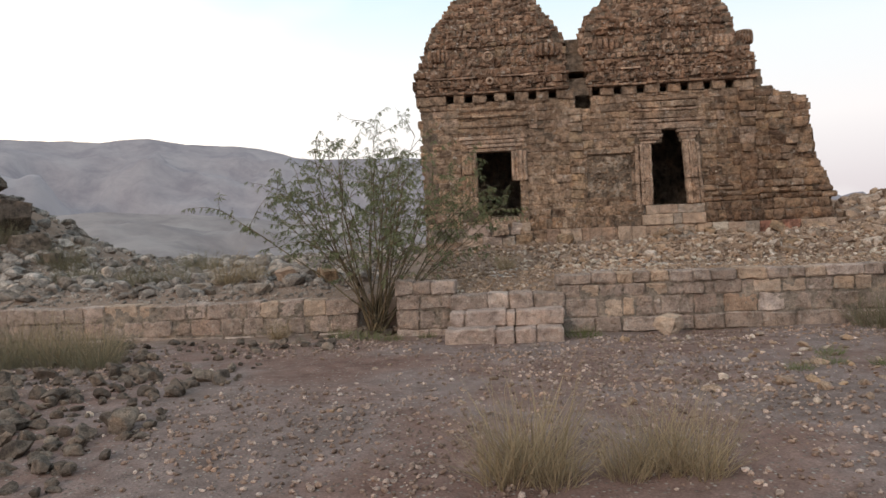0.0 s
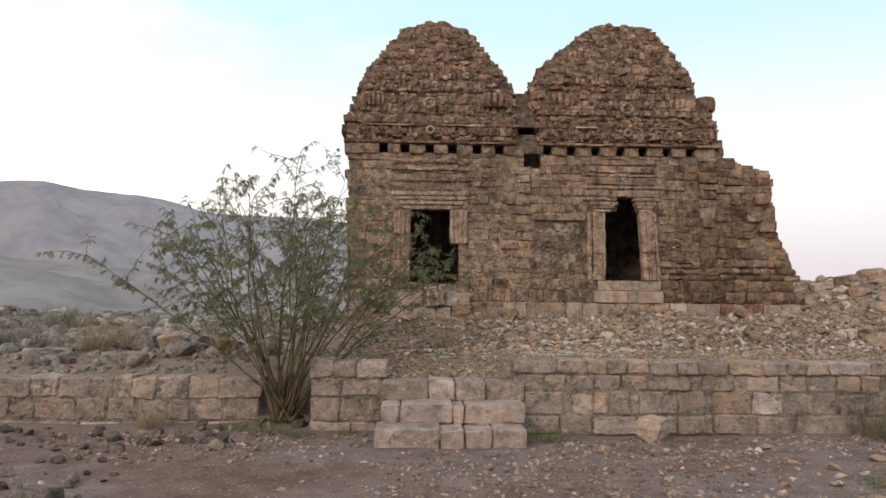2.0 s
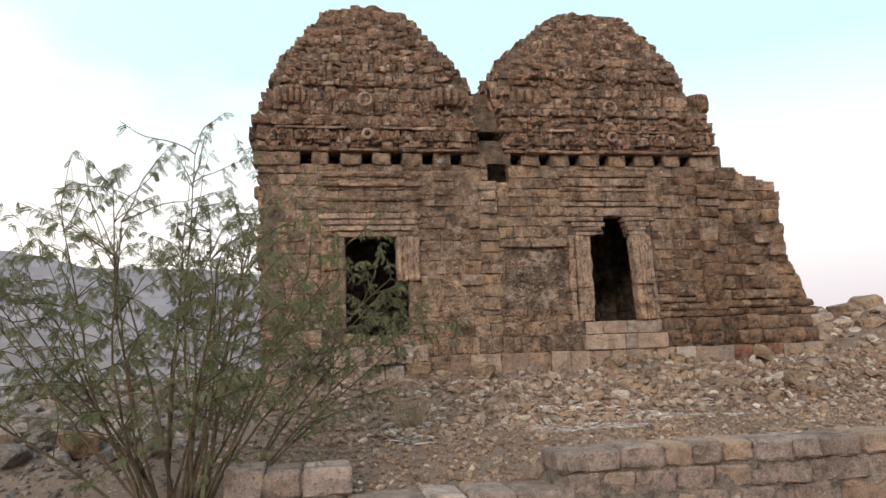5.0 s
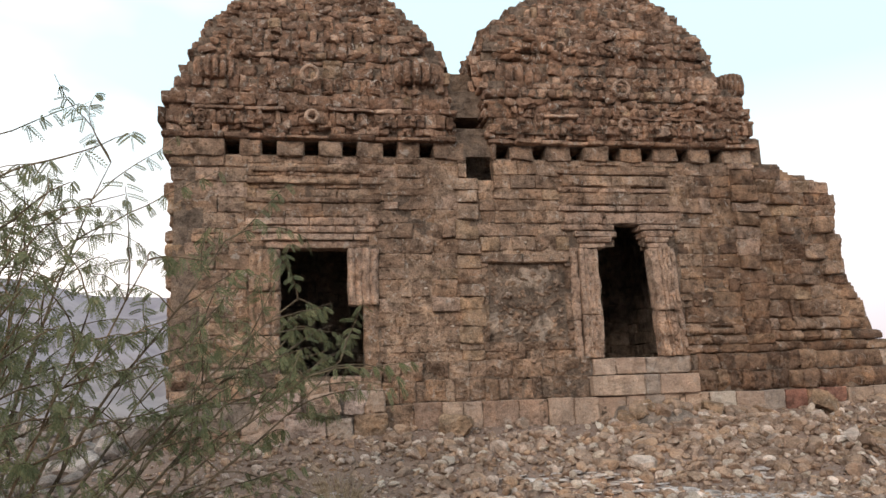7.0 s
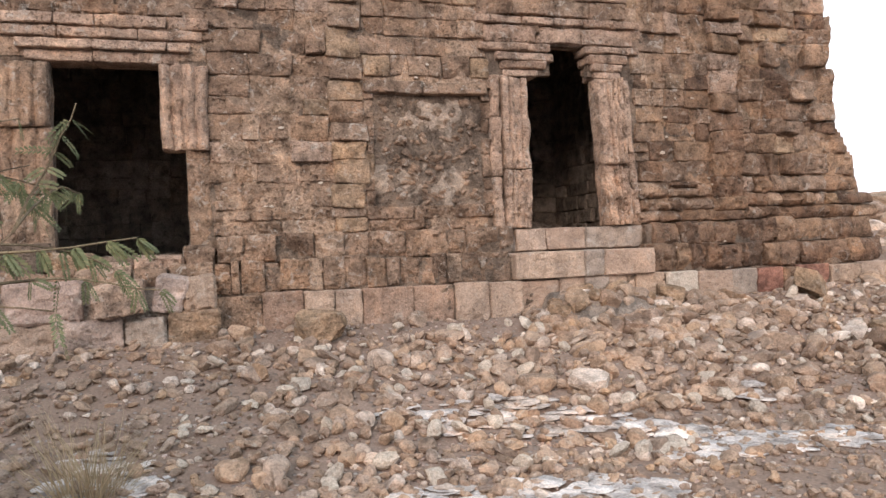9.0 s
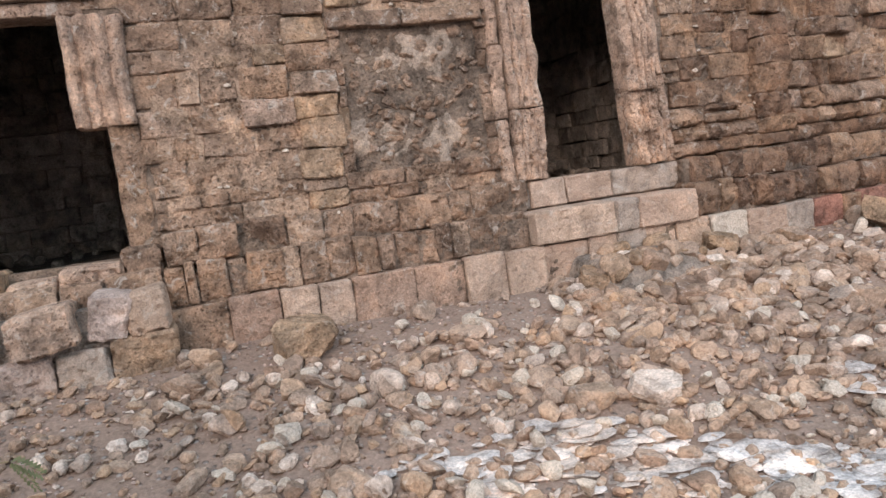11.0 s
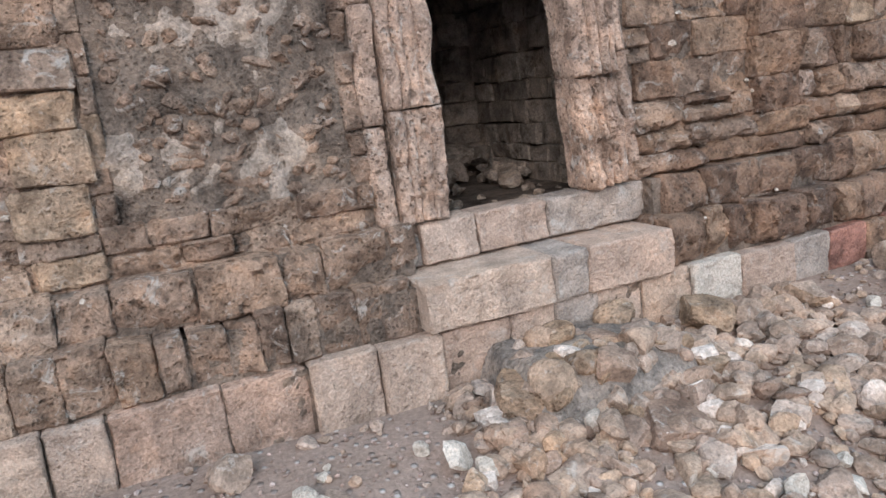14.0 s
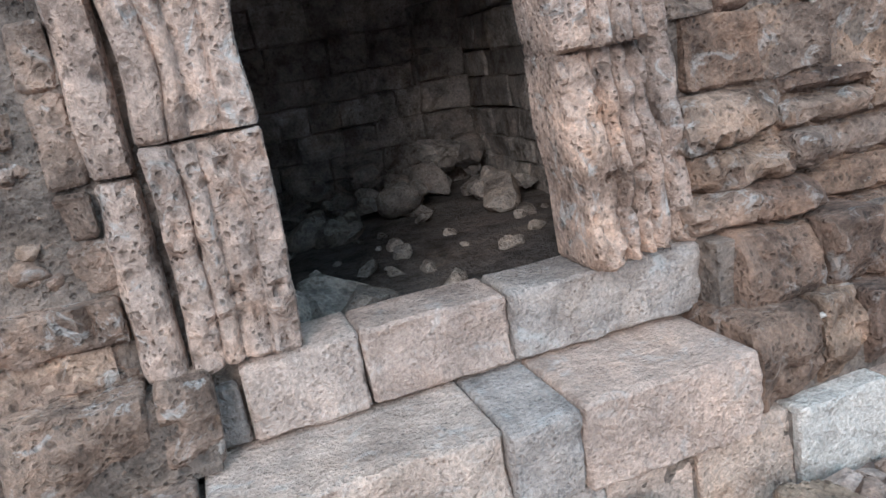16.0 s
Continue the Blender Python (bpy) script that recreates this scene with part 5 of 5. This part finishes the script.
def blocky_shape(seed):
    """A broken block: six uneven flat faces, chipped corners."""
    rnd = random.Random(seed)
    bm = bmesh.new()
    bmesh.ops.create_icosphere(bm, subdivisions=5, radius=0.62)
    turn = Euler((rnd.uniform(-0.35, 0.35), rnd.uniform(-0.3, 0.3), rnd.uniform(0, 6.28))).to_matrix()
    cuts = []
    for axis, near, far in (((1, 0, 0), 0.42, 0.52), ((0, 1, 0), 0.34, 0.42), ((0, 0, 1), 0.26, 0.34)):
        for sign in (-1, 1):
            d = Vector(axis) * sign + Vector((rnd.gauss(0, 0.16), rnd.gauss(0, 0.16), rnd.gauss(0, 0.16)))
            cuts.append((turn @ d.normalized(), rnd.uniform(near, far)))
    for _ in range(5):
        cuts.append((Vector((rnd.gauss(0, 1), rnd.gauss(0, 1), rnd.gauss(0, 1))).normalized(), rnd.uniform(0.38, 0.46)))
    off = Vector((rnd.uniform(0, 50), rnd.uniform(0, 50), rnd.uniform(0, 50)))
    for v in bm.verts:
        d = v.co.normalized()
        r = min([0.62] + [c / max(d.dot(n), 1e-3) for n, c in cuts if d.dot(n) > 0])
        v.co = d * r * (1 + 0.05 * noise.noise(d * 3 + off) + 0.03 * noise.noise(d * 9 + off) + 0.012 * noise.noise(d * 24 + off))
    bm.verts.index_update()
    vs = np.array([v.co for v in bm.verts])
    fs = np.array([[v.index for v in f.verts] for f in bm.faces])
    bm.free()
    return vs, fs


def big_rock(x, y, size, mat, label, seed, flat=1.0, z=None):
    vs, fs = blocky_shape(seed)
    me = bpy.data.meshes.new("rock")
    vs = vs * size
    vs[:, 2] *= flat
    vs[:, 2] -= vs[:, 2].min() + 0.14 * size
    me.from_pydata(vs.tolist(), [], fs.tolist())
    me.materials.append(mat)
    soften(me, 32)
    ob = new("rock", me)
    ob.location = (x, y, ground_height(x, y) if z is None else z)
    return tagged(ob, label, "rock")


big_rock(1.98, 9.8, 0.33, PALE, "pale squarish boulder lying before the terrace wall", 21)
big_rock(1.02, 14.26, 0.31, ORANGE, "large buff rock leaning by the plinth", 22, 1.0)


def rubble_lump(x0, x1, y0, y1, top):
    """A low mass of stones set in grey mortar at the foot of the plinth."""
    rnd = random.Random(88)
    pile, n = Pile(), 34
    verts = []
    for j in range(n):
        for i in range(n):
            u, v = i / (n - 1), j / (n - 1)
            x, y = x0 + u * (x1 - x0), y0 + v * (y1 - y0)
            rise = smooth(0, 0.14, u) * smooth(1.0, 0.7, u) * smooth(0, 0.35, v)
            q = Vector((x, y, 0))
            verts.append((x, y, 1.45 + (top - 1.45) * rise + 0.03 * noise.noise(q * 6) + 0.018 * noise.noise(q * 17)))
    pile.add(verts, [(j * n + i, j * n + i + 1, (j + 1) * n + i + 1, (j + 1) * n + i) for j in range(n - 1) for i in range(n - 1)], 0)
    lump = tagged(new("rubble_lump", pile.mesh("rubble_lump", [GREYMORTAR], True)), "broken stones set in grey mortar below the threshold", "rubble")
    sets = [shared_rocks(m, 89) for m in (RUBBLE, RUBBLE, ORANGE, PALE)]
    for _ in range(60):
        u, v = rnd.uniform(0.06, 0.9), rnd.uniform(0.12, 0.95)
        rise = smooth(0, 0.14, u) * smooth(1.0, 0.7, u) * smooth(0, 0.35, v)
        size = rnd.uniform(0.07, 0.20)
        at = (x0 + u * (x1 - x0), y0 + v * (y1 - y0), 1.44 + (top - 1.45) * rise - 0.35 * size)
        ob = part("embedded_stone", rnd.choice(rnd.choice(sets)), None, lump)
        ob.matrix_basis = Matrix.Translation(at) @ Euler((rnd.uniform(-0.4, 0.4), rnd.uniform(-0.4, 0.4), rnd.uniform(0, 6.28))).to_matrix().to_4x4() @ Matrix.Scale(size, 4)


rubble_lump(2.68, 3.72, 14.08, 14.66, 1.73)
big_rock(2.78, 14.34, 0.25, ORANGE, "broken buff stone below the threshold", 23, 1.0, 1.52)
big_rock(3.2, 14.02, 0.24, RUBBLE, "flat stone slab below the threshold", 26, 0.6)
big_rock(3.75, 14.45, 0.20, ORANGE, "broken buff stone beside the plinth", 27, 1.0)
big_rock(4.95, 14.3, 0.27, ORANGE, "large buff rock leaning by the plinth", 28, 1.1)
big_rock(5.4, 13.9, 0.28, RUBBLE, "buff rock among the rubble", 29, 0.8)
big_rock(4.9, 13.5, 0.25, ORANGE, "buff rock among the rubble", 30, 0.8)
big_rock(-3.8, 12.3, 0.42, TANSTONE, "tan boulder on the terrace behind the bush", 32, 0.9)
big_rock(-3.05, 12.25, 0.36, ORANGE, "orange-brown boulder on the terrace behind the bush", 33, 1.0)
big_rock(-5.4, 12.1, 0.7, GREYSTONE, "flat pale slab lying on the terrace", 34, 0.3)
big_rock(2.4, 13.25, 0.22, RUBBLE, "pale rock among the rubble", 31, 0.7)
for k, (x, y, sz) in enumerate(((-11.3, 15.6, 1.3), (-10.5, 15.3, 0.8), (-12.4, 16.0, 1.5), (-9.8, 15.1, 0.5))):
    big_rock(x, y, sz, DARKROCK, "dark weathered outcrop rock on the mound", 50 + k, 0.8)
for k, (x, y, sz) in enumerate(((8.4, 17.0, 0.5), (9.0, 17.3, 0.6), (7.7, 16.8, 0.4), (10.2, 17.2, 0.5))):
    big_rock(x, y, sz, RUBBLE, "brown weathered rock on the rubble rise", 60 + k, 0.8)


# ---- plants ----
def tube(pile, pts, r0, r1, sides=5):
    rings = []
    for k, p in enumerate(pts):
        d = (pts[min(k + 1, len(pts) - 1)] - pts[max(k - 1, 0)]).normalized()
        s = d.cross(Vector((0.3, 0.9, 0.2))).normalized()
        t = d.cross(s)
        r = r0 + (r1 - r0) * k / (len(pts) - 1)
        rings.append([p + (s * math.cos(6.283 * i / sides) + t * math.sin(6.283 * i / sides)) * r for i in range(sides)])
    verts = [tuple(q) for ring in rings for q in ring]
    faces = [(k * sides + i, k * sides + (i + 1) % sides, (k + 1) * sides + (i + 1) % sides, (k + 1) * sides + i) for k in range(len(pts) - 1) for i in range(sides)]
    pile.add(verts, faces)


def grow(rnd, start, d, length, droop, wander, n=9):
    pts, p, d = [start.copy()], start.copy(), d.normalized()
    for _ in range(n):
        d = (d + Vector((rnd.gauss(0, wander), rnd.gauss(0, wander), rnd.gauss(0, wander) - droop))).normalized()
        p = p + d * (length / n)
        pts.append(p.copy())
    return pts


def leaf(pile, rnd, p, d, size):
    """A leaf of two to four hanging feathers, each two rows of short narrow leaflets along a stalk."""
    for _ in range(rnd.choice((2, 2, 3, 4))):
        e = (d * 0.5 + Vector((rnd.gauss(0, 0.55), rnd.gauss(0, 0.55), -0.75 + rnd.gauss(0, 0.3)))).normalized()
        s = e.cross(Vector((rnd.gauss(0, 1), rnd.gauss(0, 1), rnd.gauss(0, 0.4)))).normalized()
        n, at, length = 8, p.copy(), size * rnd.uniform(0.75, 1.15)
        for k in range(n):
            at = at + e * (length / n)
            e = (e + Vector((0, 0, -0.05))).normalized()
            reach = 0.016 * (1.0 if k < n - 2 else 0.75)
            for sd in (-1, 1):
                tip = at + (s * sd + e * 0.6).normalized() * reach
                wv = e * 0.0036
                pile.add([tuple(at - wv), tuple((at + tip) / 2 - wv * 1.4), tuple(tip), tuple((at + tip) / 2 + wv * 1.4)], [(0, 1, 2, 3)])


def bush(base, stems, seed):
    rnd = random.Random(seed)
    tree = new("mesquite_bush")
    tree.location = base
    tagged(tree, "feathery green mesquite bush growing from the wall gap", "bush")
    twigs, leaves = Pile(), Pile()
    for az, lean, length, droop in stems:
        d = Vector((math.sin(lean) * math.cos(az), math.sin(lean) * math.sin(az), math.cos(lean)))
        root = Vector((rnd.uniform(-0.13, 0.13), rnd.uniform(-0.13, 0.13), -0.05))
        pts = grow(rnd, root, d, length, droop, 0.06, 12)
        one = Pile()
        tube(one, pts, 0.011 * (0.6 + length * 0.3), 0.003)
        part("stem", one.mesh("stem", [BARK]), None, tree)
        for k in range(5, 13):
            for _ in range(2 if k > 6 else 1):
                dd = (pts[k] - pts[k - 1]).normalized()
                side = Vector((rnd.gauss(0, 1), rnd.gauss(0, 1), rnd.gauss(0, 0.35)))
                bl = rnd.uniform(0.35, 0.95) * (1.15 - 0.04 * k) * length / 2.6
                br = grow(rnd, pts[k], dd * 0.7 + side * 0.6, bl, 0.05, 0.11, 8)
                tube(twigs, br, 0.005, 0.0018, 4)
                for j in range(2, 9):
                    for _ in range(rnd.choice((0, 1, 1, 1))):
                        leaf(leaves, rnd, br[j], (br[j] - br[j - 1]).normalized(), rnd.uniform(0.06, 0.10))
    tagged(part("branchwork", twigs.mesh("branchwork", [BARK]), None, tree), kind="stuff")
    part("crown", leaves.mesh("crown", [LEAF]), None, tree, "drooping feathery green leaves")["kind"] = "stuff"
    return tree


STEMS = []
srnd = random.Random(12)
for k in range(27):
    az = 6.283 * k / 27 + srnd.uniform(-0.2, 0.2)
    lean, reach = srnd.uniform(0.06, 0.68), srnd.uniform(2.35, 2.95)
    if lean < 0.36:
        reach *= 1.12
    elif math.cos(az) < -0.3:
        reach *= 0.94
    if math.cos(az) > 0.1 and math.sin(az) < 0.15:
        lean, reach = min(lean, 0.42), reach * 0.9
    STEMS.append((az, lean, reach * (0.96 + 0.08 * lean), srnd.uniform(-0.004, 0.012) + 0.012 * lean))
# long boughs that arch towards the window and out over the terrace
STEMS += [(0.42, 0.68, 2.8, 0.002), (0.5, 0.8, 2.6, 0.002), (0.3, 0.52, 2.85, 0.004), (0.6, 0.6, 2.75, 0.004), (0.8, 0.5, 2.8, 0.004), (3.0, 0.66, 2.8, 0.008), (3.4, 0.56, 2.95, 0.006), (2.75, 0.5, 2.95, 0.006)]
bush((-2.02, 10.88, 0.46), STEMS, 7)


def tuft(name, mat, blades, height, radius, label, seed, lean=0.5):
    rnd = random.Random(seed)
    pile = Pile()
    for _ in range(blades):
        a, r = rnd.uniform(0, 6.283), radius * rnd.random() ** 0.7
        p = Vector((r * math.cos(a), r * math.sin(a), -0.02))
        out = Vector((math.cos(a), math.sin(a), 0)) * lean * rnd.random() + Vector((rnd.gauss(0, 0.18), rnd.gauss(0, 0.18), 1))
        h = height * rnd.uniform(0.45, 1.1)
        pts = grow(rnd, p, out, h, 0.09, 0.12, 4)
        s = Vector((rnd.gauss(0, 1), rnd.gauss(0, 1), 0)).normalized() * 0.0035
        vs = []
        for k, q in enumerate(pts):
            w = s * (1 - k / 4.3)
            vs += [tuple(q - w), tuple(q + w)]
        pile.add(vs, [(2 * k, 2 * k + 1, 2 * k + 3, 2 * k + 2) for k in range(4)])
    me = pile.mesh(name, [mat])
    return tagged(new(name, me), label, "grass")


def plant_out(proto, places):
    for k, (x, y, s) in enumerate(places):
        m = Matrix.Translation((x, y, ground_height(x, y))) @ Matrix.Rotation(k * 1.7, 4, "Z") @ Matrix.Scale(s, 4)
        if k == 0:
            proto.matrix_basis = m
        else:
            c = copy_thing(proto, m)
            c.matrix_basis = m


grass = tuft("dry_grass_tuft", STRAW, 240, 0.66, 0.17, "tuft of dry straw-coloured grass on the earth", 31, 0.95)
grass["group"] = "dry grass tufts"
plant_out(grass, [(-0.08, 4.35, 0.9), (0.06, 4.5, 1.15), (0.2, 4.3, 0.8), (0.62, 4.4, 0.7), (0.85, 4.5, 0.95), (1.05, 4.4, 0.85), (-5.7, 8.9, 1.2), (-5.1, 8.7, 1.1), (-6.4, 9.2, 1.3), (-7.4, 9.2, 1.4), (-0.1, 12.7, 0.7), (-3.4, 10.5, 0.7), (-4.9, 12.4, 1.1), (-4.5, 12.7, 0.9)])
scrub = tuft("grey_scrub_bush", SCRUB, 420, 0.6, 0.35, "grey-brown dry thorny scrub bush", 32, 0.9)
scrub["group"] = "scrub bushes"
plant_out(scrub, [(-6.6, 12.6, 0.9), (-5.9, 12.8, 0.8), (-8.2, 13.4, 1.0), (-9.5, 15, 1.2), (-7.2, 16.5, 1.2), (4.6, 9.7, 1.0), (5.1, 9.6, 0.9), (-11, 15, 1.2), (-5.6, 8.6, 0.9), (-4.9, 8.3, 0.8), (-6.3, 8.5, 1.0), (-7.0, 9.0, 1.0), (-5.3, 9.2, 0.7)])
weed = tuft("green_weed", WEED, 160, 0.22, 0.2, "low green weed by the wall foot", 33, 1.2)
weed["group"] = "weeds"
plant_out(weed, [(-2.05, 10.2, 1.0), (-1.7, 10.1, 0.8), (-2.5, 10.4, 0.9), (0.85, 9.9, 1.0), (1.0, 9.8, 0.7), (-1.2, 10.2, 0.6), (2.6, 7.1, 0.6), (3.0, 7.4, 0.7), (3.4, 7.2, 0.6), (3.2, 7.9, 0.7), (3.8, 7.6, 0.7), (4.1, 8.2, 0.6)])
